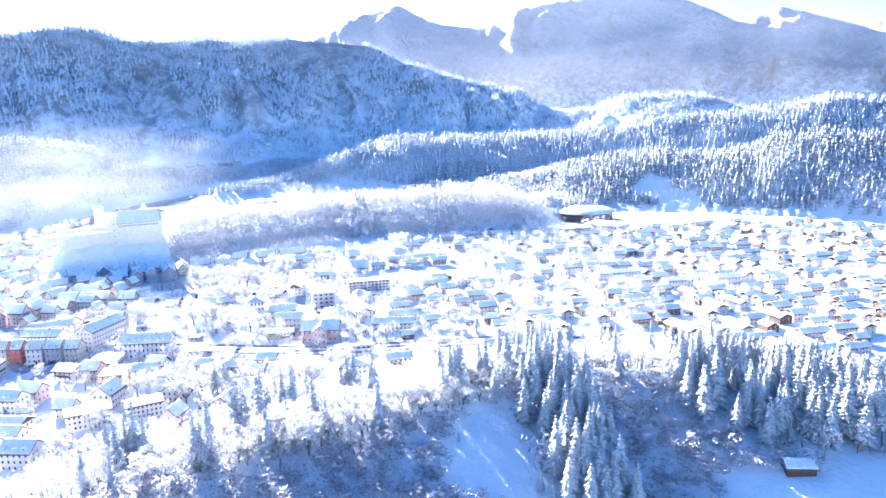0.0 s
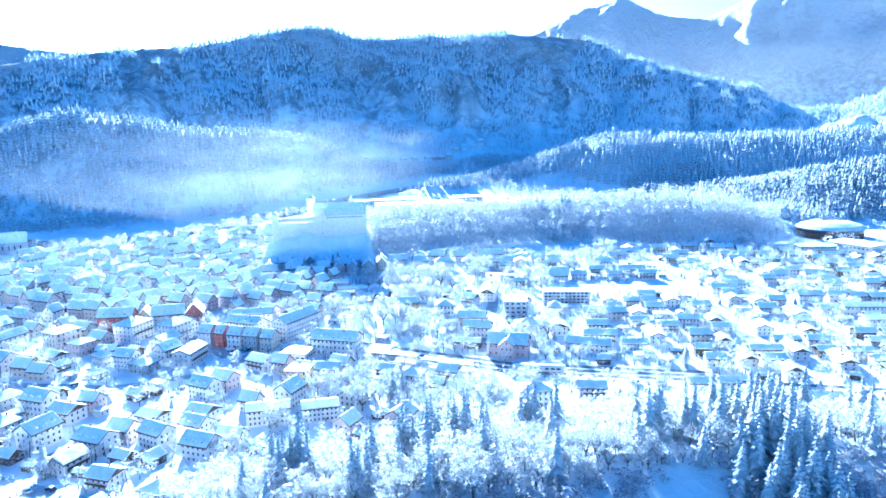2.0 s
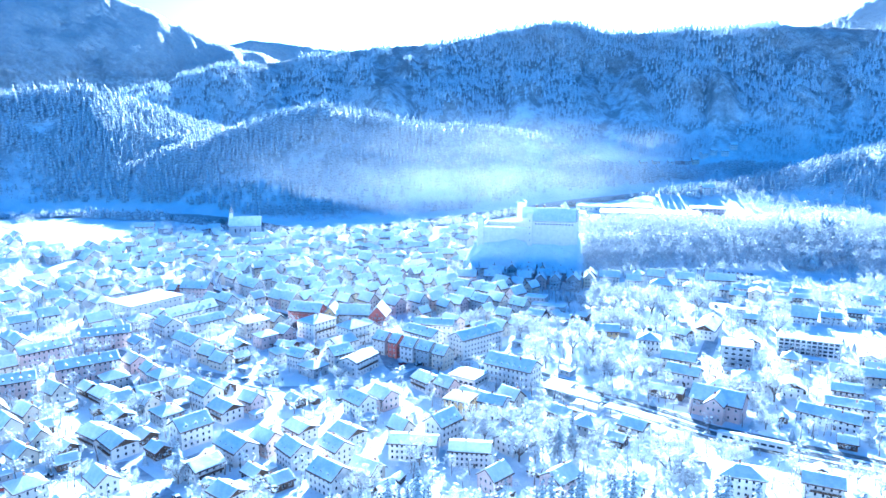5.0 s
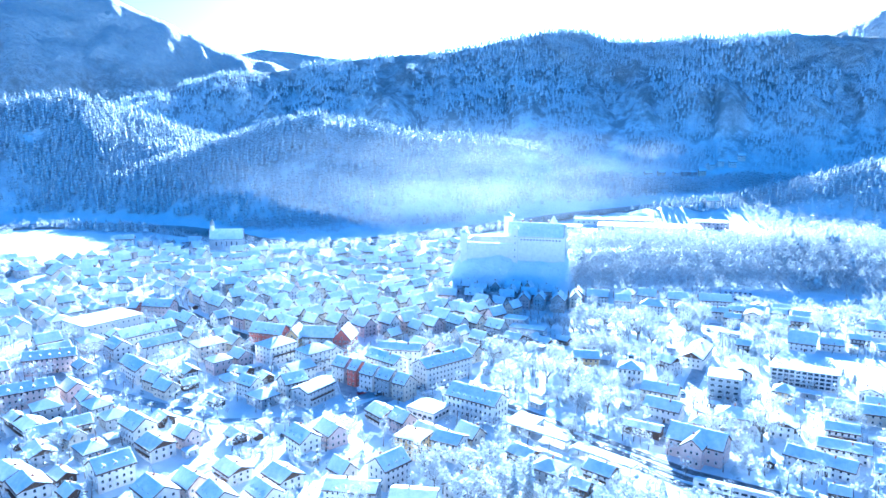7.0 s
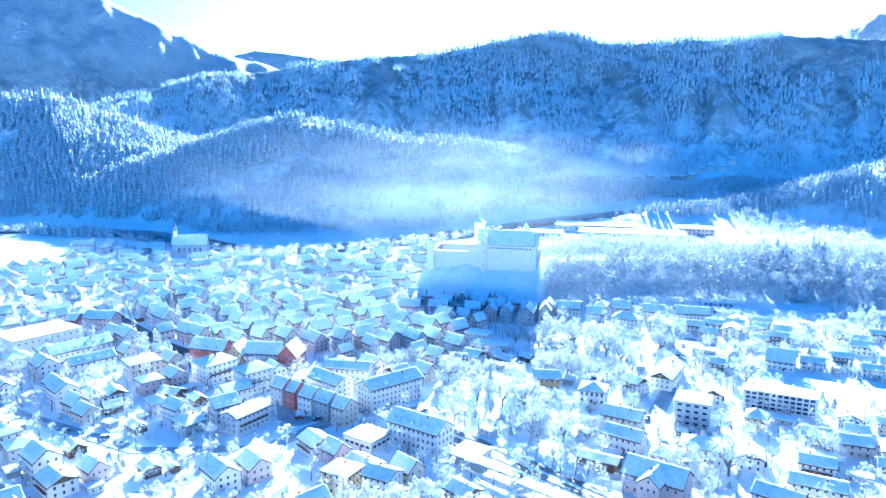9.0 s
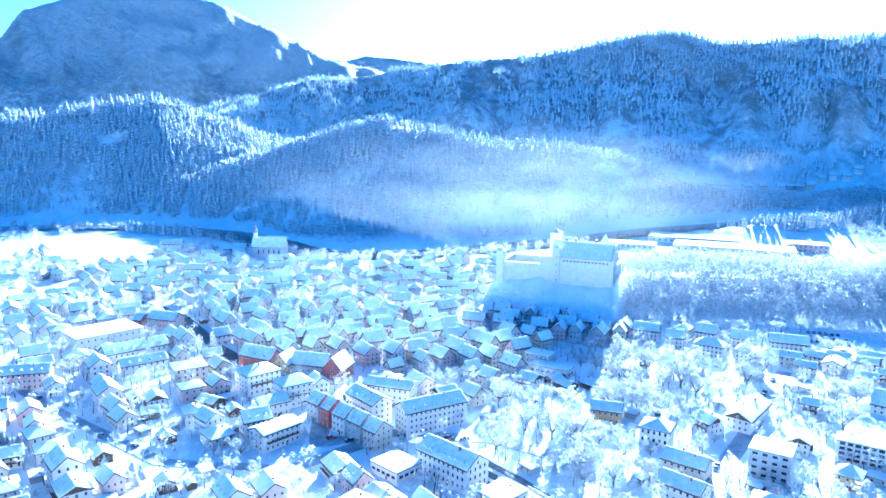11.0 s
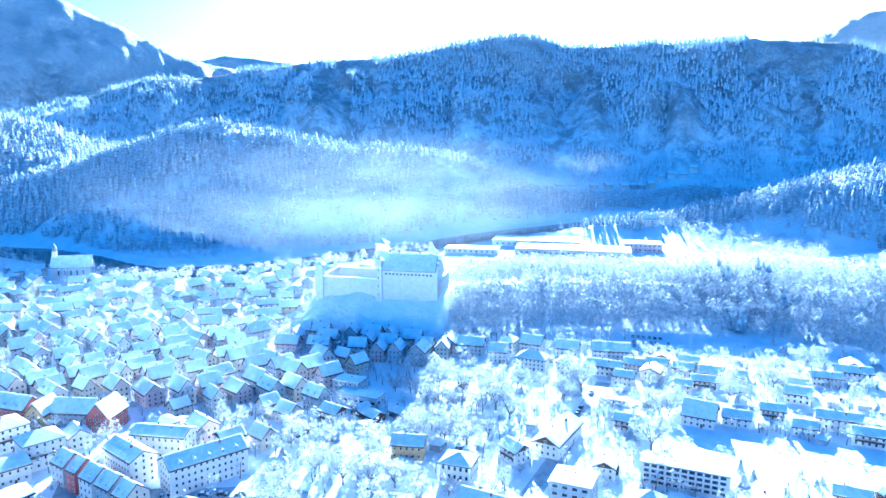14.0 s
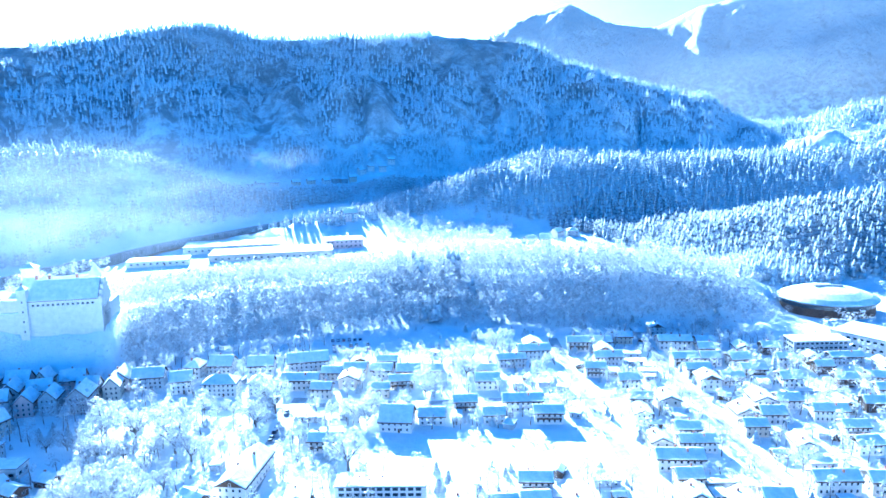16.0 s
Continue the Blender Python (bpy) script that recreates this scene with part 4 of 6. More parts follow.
def fore_wood():
    """Firs in two dense stands and small groups, frosted trees along the back, scrub on the near slope, a snowy clearing."""
    g = np.random.default_rng(31)
    line = RIDGES["fore_hill"][0]
    pts = spots(-128, 240, -110, 172, 4.3, lambda x, y: along(x, y, line)[0] < 72, g)
    near = np.hypot(pts[:, 0] + 60, pts[:, 1] + 60)
    shrubs, low, rest, far_firs, firs, leaves = [], [], [], [], 0, 0
    for x, y, z in pts[np.argsort(near)]:
        d = float(along(np.array(x), np.array(y), line)[0])
        if not inside(x, y, HILL):
            continue
        back = y > np.interp(x, [p[0] for p in line], [p[1] for p in line])
        if inside(x, y, MEADOW) or (inside(x, y, CLEARING) and g.random() > 0.035):
            continue
        open_slope = inside(x, y, CLEARING)
        stand_of_firs = any(inside(x, y, ring) for ring in FIR_STANDS)
        group_of_firs = any(math.hypot(x - cx, y - cy) < r for cx, cy, r in FIR_GROUPS)
        if stand_of_firs or group_of_firs or open_slope:
            if g.random() < 0.36:
                continue
            size = g.uniform(0.3, 0.5) if open_slope else g.uniform(0.85, 1.2)
            if firs < 300:
                firs += 1
                put_tree(FIR_KINDS[g.integers(4)], x, y, size, g.uniform(0, 6.28), "firs on the wooded hill")
            else:
                far_firs.append((x, y, z))
        elif (back and d < 70 and x > -92) or (d < 9 and x > -40) or (x > 126 and d < 40):
            pick = g.random()
            if pick < 0.07 and firs < 210:
                firs += 1
                put_tree(FIR_KINDS[g.integers(4)], x, y, g.uniform(0.6, 1.0), g.uniform(0, 6.28), "firs on the wooded hill")
            elif pick < 0.74:
                if leaves < 120:
                    leaves += 1
                    thin = g.random() < 0.45
                    put_tree(THIN_KINDS[g.integers(3)] if thin else LEAF_KINDS[g.integers(5)], x, y, g.uniform(0.6, 1.0), g.uniform(0, 6.28), "frosted trees on the wooded hill")
                else:
                    rest.append((x, y, z))
            else:
                low.append((x, y, z))
        elif g.random() < 0.9:
            shrubs.append((x, y, z))
    shrubs, low, rest = np.array(shrubs), np.array(low), np.array(rest)
    more = np.repeat(shrubs, 3, axis=0)
    more[:, :2] += g.uniform(-2.4, 2.4, (len(more), 2))
    more[:, 2] = ground_height(more[:, 0], more[:, 1]) - 0.3
    plant("frosted_scrub", "fine bluish frosted scrub covering the slope of the hill", "shrubs", more, g.uniform(2.6, 6.4, len(more)) * np.where(g.random(len(more)) < 0.08, 1.6, 1.0), 2.1, SHRUB, M_SCRUB, g)
    plant("undergrowth", "frosted undergrowth between the trees of the hill", "shrubs", low, g.uniform(2.5, 6, len(low)), 2.0, SHRUB, M_SCRUB, g)
    trunks("the back of the hill", rest, 0.55, g)
    plant("frosted_wood", "frosted bare trees along the back of the hill", "forest", rest, g.uniform(9, 15, len(rest)), 1.25, FULL, M_FROST_DIM, g)
    if far_firs:
        plant("fir_wood", "snowy firs along the back of the hill", "forest", np.array(far_firs), g.uniform(13, 20, len(far_firs)), 1.0, TALL_FIRS, M_FIR, g)


fore_wood()

# ---- the buildings that stand out ----
TAKEN = []


def hero(root, x, y, turn, L, W, z=None, size=1.0):
    stand(root, x, y, turn, z, size)
    TAKEN.append((x, y, math.radians(turn), L / 2 * size + 1.0, W / 2 * size + 1.0))
    return root


def free_of(x, y, turn, L, W, gap=1.0):
    """Whether a footprint keeps clear of those already taken, tested by discs along its ridge."""
    r = min(L, W) / 2
    for f in (-1, 0, 1):
        px, py = x + f * (L / 2 - r) * math.cos(turn), y + f * (L / 2 - r) * math.sin(turn)
        for tx, ty, ta, hl, hw in TAKEN:
            dx, dy = px - tx, py - ty
            if abs(dx) + abs(dy) > hl + hw + r + 30:
                continue
            u, v = abs(dx * math.cos(ta) + dy * math.sin(ta)), abs(-dx * math.sin(ta) + dy * math.cos(ta))
            if math.hypot(max(u - hl, 0), max(v - hw, 0)) < r + gap:
                return False
    return True


def build(label, x, y, turn, L, W, H, pitch=32, wall="white", z=None, **more):
    return hero(house(label, L, W, H, pitch, wall, turn=turn, **more), x, y, turn, L, W, z, 0.84)


# round the market street
build("broad white shop hall with a flat snowy roof", -228, 386, 55, 44, 30, 9, roof="flat", cols=10, rows=2, gcols=6, chimneys=3, name="shop_hall", category="building", back=False)
build("long white school house with a row of roof dormers", -192, 360, 52, 38, 13, 8.5, cols=11, rows=2, gcols=3, dormers=6, chimneys=2, name="school_house", category="building", back=False)
build("white annex beside a long school house", -178, 345, 48, 26, 10, 7, cols=7, rows=2, gcols=3, dormers=4, back=False)
build("beige villa with a shallow hipped roof", -149, 337, 40, 18, 15, 9.5, 18, "cream", cols=5, rows=3, gcols=4, roof="hip", kind="tall", back=False)
build("small rose-coloured house with a hipped roof", -137, 317, 44, 12, 11, 7.5, 22, "rose", cols=3, rows=2, gcols=3, roof="hip", back=False)
build("low timber house with a snowy gable roof", -124, 310, -20, 12, 9, 4, 24, "wood", cols=4, rows=1, boards=True, back=False)
build("rose-coloured town house with a long gable roof", -205, 414, -8, 22, 12, 9.5, 34, "rose", cols=7, rows=3, gcols=3, dormers=3, back=False)
build("narrow red-painted house end under snow", -219, 411, -8, 6, 10, 9, 34, "red", cols=2, rows=3, back=False)
build("white house with a steep gable", -161, 396, 54, 11, 9, 7, 42, cols=3, rows=2, boards=False, back=False)
build("red-fronted row house under a snowy roof", -122, 361, -18, 24, 12, 9, 40, "red", cols=8, rows=3, gcols=3, dormers=3, back=False)
build("grey-brown town hall wing with a steep roof", -93, 357, -6, 22, 12, 8, 42, "grey", cols=7, rows=3, gcols=3, back=False, category="building")
build("red-gabled house with a steep roof", -78, 352, 82, 17, 12, 9, 48, "red", cols=5, rows=3, gcols=4, back=False)
build("ochre-gabled house with a steep roof", -106, 355, 82, 15, 10, 8.5, 48, "yellow", cols=5, rows=3, gcols=3, back=False)
build("white hotel block with a hipped snowy roof", -112, 334, 50, 20, 16, 11, 24, cols=6, rows=4, gcols=4, roof="hip", chimneys=2, balcony=True, category="building", back=False)
build("white hotel wing with balconies", -90, 322, 45, 17, 14, 12, 26, cols=5, rows=4, gcols=4, roof="hip", balcony=True, category="building", back=False)
build("low white hotel annex", -95, 308, 45, 16, 12, 7.5, 24, cols=5, rows=2, gcols=3, back=False)
build("long white apartment house with balconies", -83, 283, 58, 21, 12, 8.5, 20, cols=7, rows=3, gcols=3, balcony=True, back=False)
for k, (wall, off, words) in enumerate((("grey", -19, "grey terrace house under snow"), ("red", -10, "narrow dark red terrace house"), ("white", -1, "white terrace house with a snowy roof"), ("grey", 9, "pale grey terrace house with dormers"), ("cream", 18.5, "cream corner house ending a terrace"))):
    length = (10, 7, 10, 10, 9)[k]
    build(words, -57 + off * 0.82, 298 - off * 0.57, -35, length - 0.4, 11, 9.2 + 0.3 * (k % 2), 38, wall, cols=max(2, int(length / 2.6)), rows=3, gcols=3, dormers=2, back=False, over=0.35)
build("white four-storey wing of a courtyard block", -52, 312, -41, 24, 12, 12, 28, "white", cols=9, rows=4, gcols=3, dormers=4, chimneys=3, category="building", back=False)
build("long white four-storey wing with a snowy roof", -24, 309, 40, 34, 13, 12, 30, "white", cols=12, rows=4, gcols=4, dormers=5, chimneys=3, category="building", back=False)
build("rear wing of a white courtyard block", -46, 329, -10, 26, 12, 11, 22, "white", cols=8, rows=3, gcols=3, chimneys=2, category="building", back=False)
build("white station hotel with a row of dormers", -9, 268, -35, 29, 14, 10.5, 33, "white", cols=10, rows=3, gcols=4, dormers=7, chimneys=2, name="station_hotel", category="building", kind="tall", back=False)
build("low white station hall with a flat snowy roof", -30, 268, -35, 17, 15, 4.8, roof="flat", cols=5, rows=1, gcols=4, kind="wide", chimneys=0, name="station_hall", category="building", back=False)
build("low station wing beside the platforms", 12, 257, -35, 14, 9, 4.2, roof="flat", cols=5, rows=1, gcols=2, chimneys=1, category="building", back=False)
build("yellow villa with a flat-topped hipped roof", -35, 233, -28, 13, 12, 9.5, 14, "yellow", cols=4, rows=3, gcols=4, roof="hip", kind="tall", back=False)
build("white three-storey house beside a yellow villa", -21, 231, -28, 13, 11, 9, 24, cols=4, rows=3, gcols=3, back=False)
build("small yellow-walled garage house", -12, 222, -28, 7, 6, 3.4, 22, "yellow", cols=2, rows=1, back=False)
# east of the station
build("grey goods station with a cross gable", 75, 232, -36, 25, 14, 8.5, 36, "rose", cols=7, rows=2, gcols=4, name="goods_station", category="building", back=False)
build("gabled centre of a goods station", 73, 228, 54, 16, 9, 9.5, 38, "rose", cols=3, rows=2, gcols=3, category="building", door=False, back=False)
build("black timber goods shed beside the tracks", 59, 251, -30, 18, 8, 4.2, 20, "wood", cols=0, rows=1, gcols=0, chimneys=0, name="goods_shed", category="shed", back=False)
build("long white stable house with a broad snowy roof", 110, 335, 59, 33, 13, 6.2, 28, cols=9, rows=2, gcols=4, boards=True, chimneys=2, back=False)
build("white villa with a roof lantern", 69, 311, -20, 14, 13, 7.5, 24, cols=5, rows=2, gcols=5, roof="hip", kind="tall", chimneys=0, name="villa", back=False)
build("pale green-grey flat-roofed apartment tower", 107, 289, -24, 17, 15, 12.5, wall="grey", roof="flat", cols=4, rows=4, gcols=3, kind="wide", chimneys=2, category="apartment block", back=False)
build("long white apartment block with a flat roof", 150, 302, -25, 36, 11, 9.5, roof="flat", cols=11, rows=4, gcols=2, kind="wide", chimneys=3, category="apartment block", back=False)
build("small yellow house with a steep hipped roof", 132, 284, -30, 10, 9.5, 6, 36, "yellow", cols=3, rows=2, gcols=3, roof="hip", back=False)
build("double house with an ochre end wall", 76, 284, -30, 19, 11, 7, 30, "cream", cols=6, rows=2, gcols=3, chimneys=2, back=False)
build("white double house with broken roof levels", 72, 266, -36, 18, 11, 7, 30, cols=6, rows=2, gcols=3, chimneys=2, back=False)
build("white house with an L-shaped hipped roof", 100, 257, -24, 19, 13, 7, 26, cols=6, rows=2, gcols=3, roof="hip", back=False)
build("broad white farmhouse under one great roof", 176, 356, -30, 16, 16, 5.5, 36, cols=5, rows=2, gcols=4, boards=True, back=False)
build("ochre house with an annex", 50, 327, -10, 15, 11, 7, 28, "yellow", cols=5, rows=2, gcols=3, back=False)
build("low modern hall with a flat roof and open front", 26, 380, -23, 25, 10, 5.5, roof="flat", cols=7, rows=1, gcols=2, kind="wide", chimneys=0, category="hall", back=False)
build("grey modern block behind a low hall", 20, 392, -23, 16, 11, 8.5, wall="grey", roof="flat", cols=5, rows=3, gcols=3, chimneys=1, category="building", back=False)
build("three attached single-storey houses under one roof", 117, 221, -40, 28, 11, 5.2, 26, cols=9, rows=2, gcols=3, chimneys=3, back=False)
build("white three-storey house by the railway", 59, 171, -20, 17, 12, 8.5, 22, cols=6, rows=3, gcols=4, roof="hip", back=False)
build("white house with a balcony near the railway", 86, 169, -26, 15, 11, 6, 22, cols=5, rows=2, gcols=3, balcony=True, back=False)
build("long white school block with a shallow roof", -54, 197, -8, 21, 11, 8, 18, cols=9, rows=3, gcols=3, category="building", back=False)
build("second white school block with a shallow roof", -33, 192, -8, 18, 11, 7.4, 18, cols=8, rows=3, gcols=3, category="building", back=False)
for x, y, turn, L in ((-243, 293, 45, 28), (-212, 274, 36, 32), (-235, 252, 30, 22), (-222, 317, 25, 28)):
    build("long rose apartment house with a snowy roof", x, y, turn, L, 12, 9.5, 28, "rose", cols=int(L / 2.8), rows=3, gcols=3, dormers=5, chimneys=3, category="apartment house", back=False)
# below the wooded bank
for x, y, turn, L, W, words in ((82, 452, -14, 17, 12, "white villa at the foot of the wooded bank"), (104, 456, 60, 12, 10, "small white villa with a steep roof"), (117, 454, -26, 14, 13, "white villa with a central gable"), (135, 445, -18, 15, 12, "white villa with shuttered windows"),
                               (158, 440, -12, 24, 12, "wide white villa with two gables"), (96, 440, -10, 12, 12, "cube-shaped white villa below the bank"), (113, 427, -24, 19, 11, "white house with a flat-pitched roof"), (130, 420, -24, 11, 11, "white house with a pyramid roof")):
    build(words, x, y, turn, L, W, 7.5, 34, cols=int(L / 2.7), rows=3, gcols=4, roof="hip" if "p" in words[-12:] else "gable", back=False)
build("broad white assembly hall with a flat roof", 452, 338, -78, 44, 32, 9.5, roof="flat", cols=10, rows=2, gcols=8, kind="wide", chimneys=3, category="hall", back=False)
build("black and white modern block with ribbon windows", 416, 347, -23, 36, 14, 9, wall="grey", roof="flat", cols=11, rows=3, gcols=4, kind="wide", chimneys=1, category="building", back=False)
for x, y, L in ((308, 209, 40), (294, 186, 34), (320, 166, 24), (353, 148, 26)):
    build("long low apartment row under a snowy roof", x, y, -25, L, 11, 7, 18, cols=int(L / 3), rows=2, gcols=3, chimneys=3, category="apartment house", back=False)
build("broad white depot hall with a flat snowy roof", 196, 735, -14, 128, 40, 7, roof="flat", wall="cream", cols=18, rows=1, gcols=3, kind="wide", chimneys=0, name="depot", category="depot", back=False)
build("long white depot hall behind a broader one", 168, 782, -12, 104, 42, 7, roof="flat", cols=14, rows=1, gcols=3, kind="wide", chimneys=0, name="depot", category="depot", back=False)
build("low white depot shed beside a broad hall", 100, 744, -12, 60, 24, 5, roof="flat", cols=9, rows=1, gcols=2, kind="wide", chimneys=0, name="depot", category="depot", back=False)
build("higher depot workshop with a rose front", 268, 752, -14, 44, 26, 9, roof="flat", wall="rose", cols=8, rows=2, gcols=2, kind="wide", chimneys=0, name="depot", category="depot", back=False)
build("lone white house on the far side of the valley", 300, 838, -5, 18, 14, 9, 32, cols=4, rows=3, gcols=3, back=False)
build("dark timber hut with a snowy roof in a meadow", 119, -18, -44, 11, 8, 2.8, 26, "wood", cols=0, rows=1, gcols=1, chimneys=0, name="hut", category="hut", back=False)


def lantern():
    root = tagged(new("roof_lantern"), "small glazed lantern on a villa roof", "roof lantern")
    part("drum", *boxes((-1.2, 1.2, -1.2, 1.2, 0, 1.8)), M_GLASS, root)
    part("cap", *loft([[(x * s, y * s, z) for x, y in ((-1.6, -1.6), (1.6, -1.6), (1.6, 1.6), (-1.6, 1.6))] for z, s in ((1.8, 1), (2.1, 1), (2.8, 0.1))]), M_SNOW, root)
    root.matrix_basis = pose(69, 311, float(ground_height(69, 311)) + 10.3, 0, 0, -20)


lantern()


def church():
    """A white church with a steep roof, an apse and a slim bell turret."""
    root = tagged(new("church"), "white church with a steep snowy roof and slim turret", "church")
    gable = [(-6, -4), (6, -4), (6, 10), (0, 18), (-6, 10)]
    part("wall", *loft([[(x, y, z) for y, z in gable] for x in (-15, 15)]), WALLS["white"], root)
    part("roof", *loft([[(x, y, z) for y, z in roof_outline(6.6, 9.2, 18, 0.02, 0.25, None)] for x in (-15.5, 15.5)]), M_TILE, root)
    part("roof_snow", *loft([[(x, y, z) for y, z in roof_outline(6.6, 9.2, 18, 0.25, 0.25 + 0.4 * f, True)] for x, f in ((-15.4, 0.5), (-14, 1), (14, 1), (15.4, 0.5))]), M_SNOW, root)
    turret = part("turret", *boxes((-14.5, -11.5, -1.5, 1.5, 10, 22)), WALLS["white"], root)
    part("spire", *loft([[(-13 + 1.9 * s * math.cos(a), 1.9 * s * math.sin(a), z) for a in np.linspace(0.39, 6.67, 8, endpoint=False)] for z, s in ((22, 1), (23, 0.9), (24.5, 1.0), (29, 0.04))]), M_METAL, turret)
    for k in range(5):
        share("window", WINDOWS["tall"], root, "", pose(-9 + 4.6 * k, -6, 3.5) @ Matrix.Diagonal((1, 1, 2.2, 1)))
    hero(root, -228, 632, 8, 30, 13)


church()


def castle():
    """A walled castle on its hill: ring wall, palace, gate tower, bell tower, turret."""
    root = tagged(new("castle"), "pale stone hilltop castle with snowy roofs", "castle")
    x0, x1 = -37, 38
    stone = WALLS["stone"]
    part("ring_wall", *boxes((x0, 2, -1, 1, -14, 5.5), (x0, x0 + 2, 1, 34, -14, 5.5), (x0 + 2, x1, 32, 34, -10, 5.5), (x1 - 2, x1, 1, 32, -14, 5.5)), stone, root, "high pale ring wall")
    part("wall_snow", *boxes((x0, 2, -0.9, 0.9, 5.5, 5.85), (x0, x0 + 1.9, 1, 33.8, 5.5, 5.85)), M_SNOW, root)
    # palace: long block with a high roof that carries the snow
    gable = [(-1, -14), (15, -14), (15, 11.5), (7, 20), (-1, 11.5)]
    pal = part("palace", *loft([[(x, y, z) for y, z in gable] for x in (4, x1)]), stone, root)
    part("palace_roof", *loft([[(x, y + 7, z) for y, z in roof_outline(8.5, 11, 20.0, 0.02, 0.3, None)] for x in (3.6, x1 - 1.2)]), M_TILE, pal)
    part("roof_snow", *loft([[(x, y + 7, z) for y, z in roof_outline(8.5, 11, 20.0, 0.3, 0.3 + 0.4 * f, True)] for x, f in ((3.7, 0.5), (5, 1), (20, 1.1), (34, 0.9), (x1 - 1.4, 0.5))]), M_SNOW, pal)
    for k in range(13):
        share("window", WINDOWS["wide"], pal, "", pose(6.4 + 2.3 * k, -1, 8.6) @ Matrix.Diagonal((0.55, 1, 0.75, 1)))
    step = [(-1.4, 9), (15.4, 9), (15.4, 12.5), (13.4, 12.5), (13.4, 15), (11.2, 15), (11.2, 17.5), (9, 17.5), (9, 20.5), (5, 20.5), (5, 17.5), (2.8, 17.5), (2.8, 15), (0.6, 15), (0.6, 12.5), (-1.4, 12.5)]
    part("stepped_gable", *loft([[(x, y, z) for y, z in step] for x in (x1 - 0.9, x1 + 0.6)]), WALLS["white"], pal)
    for k in range(3):
        for r in range(2):
            share("window", WINDOWS["small"], pal, "", pose(x1 + 0.6, 3 + 4 * k, 2 + 4.2 * r, 0, 0, 90))
    # square tower at the middle of the wall
    tow = part("wall_tower", *boxes((0, 4, -2.4, 2.2, -15, 17.2)), stone, root)
    part("tower_roof", *loft([[(2 + 2.5 * s * u, -0.1 + 2.5 * s * v, z) for u, v in ((-1, -1), (1, -1), (1, 1), (-1, 1))] for z, s in ((17.2, 1), (17.5, 1), (19.4, 0.1))]), M_SNOW, tow)
    for k in range(4):
        share("window", WINDOWS["small"], tow, "", pose(2, -2.4, -4 + 5 * k) @ Matrix.Diagonal((0.8, 1, 0.8, 1)))
    # corner tower
    cor = part("corner_tower", *boxes((x0 - 1.5, x0 + 3.5, -2.2, 3, -14, 12.5)), stone, root)
    part("tower_roof", *loft([[(x0 + 1 + 3 * s * u, 0.4 + 3 * s * v, z) for u, v in ((-1, -1), (1, -1), (1, 1), (-1, 1))] for z, s in ((12.5, 1), (12.8, 1), (14.4, 0.1))]), M_SNOW, cor)
    # rear wings
    wing = [(20, -10), (31, -10), (31, 11), (25.5, 18), (20, 11)]
    rear = part("rear_wing", *loft([[(x, y, z) for y, z in wing] for x in (-6, 30)]), stone, root)
    part("roof_snow", *loft([[(x, y + 25.5, z) for y, z in roof_outline(6.1, 10.4, 18, 0.05, 0.6, True)] for x in (-6.4, -5, 29, 30.4)]), M_SNOW, rear)
    for x in (6, 12, 25):
        stack = part("chimney", *boxes((x - 0.6, x + 0.6, 8.6, 9.8, 14, 22.5)), M_BRICK, pal)
        part("snow_cap", *boxes((x - 0.65, x + 0.65, 8.55, 9.85, 22.5, 22.8)), M_SNOW, stack)
    # slim clock tower in the court
    bell = part("clock_tower", *boxes((-12.5, -5.5, 40, 47, -12, 20.5)), WALLS["white"], root, "tall white clock tower")
    part("tower_roof", *loft([[(-9 + 4 * s * u, 43.5 + 4 * s * v, z) for u, v in ((-1, -1), (1, -1), (1, 1), (-1, 1))] for z, s in ((20.5, 1), (20.9, 1), (22.5, 0.4), (23.5, 0.1))]), M_SNOW, bell)
    turret = part("pointed_turret", *boxes((24, 29, 33, 38, -10, 17)), WALLS["white"], root)
    part("tower_roof", *loft([[(26.5 + 3 * s * u, 35.5 + 3 * s * v, z) for u, v in ((-1, -1), (1, -1), (1, 1), (-1, 1))] for z, s in ((17, 1), (17.3, 1), (23, 0.03))]), M_SNOW, turret)
    root.matrix_basis = pose(26, 487, 31, 0, 0, -13)
    TAKEN.append((28, 504, math.radians(-13), 44, 30))


castle()


def arena():
    """A round sports hall: a low drum under a wide shallow dome with snow on it."""
    root = tagged(new("arena"), "round dark sports hall with a shallow snowy dome", "sports hall")
    n, a, b = 40, 31, 29

    def ring(s, z):
        return [(a * s * math.cos(t), b * s * math.sin(t), z) for t in np.linspace(0, 2 * math.pi, n, endpoint=False)]
    part("drum", *loft([ring(0.93, -4), ring(0.93, 8)]), WALLS["wood"], root, "dark boarded drum")
    part("window_band", *loft([ring(0.94, 5.2), ring(0.94, 7.2)]), M_GLASS, root)
    part("roof", *loft([ring(1, 8), ring(1.01, 8.6)]), M_METAL, root)
    part("roof_snow", *loft([ring(0.99, 8.6), ring(0.985, 9.1), ring(0.85, 11.2), ring(0.6, 13.6), ring(0.3, 15.2), ring(0.05, 15.8)]), M_SNOW, root)
    part("skylight", *boxes((-9, 9, -2, 2, 15.2, 16.3)), M_METAL, root)
    hero(root, 497, 404, -26, 62, 50)


arena()


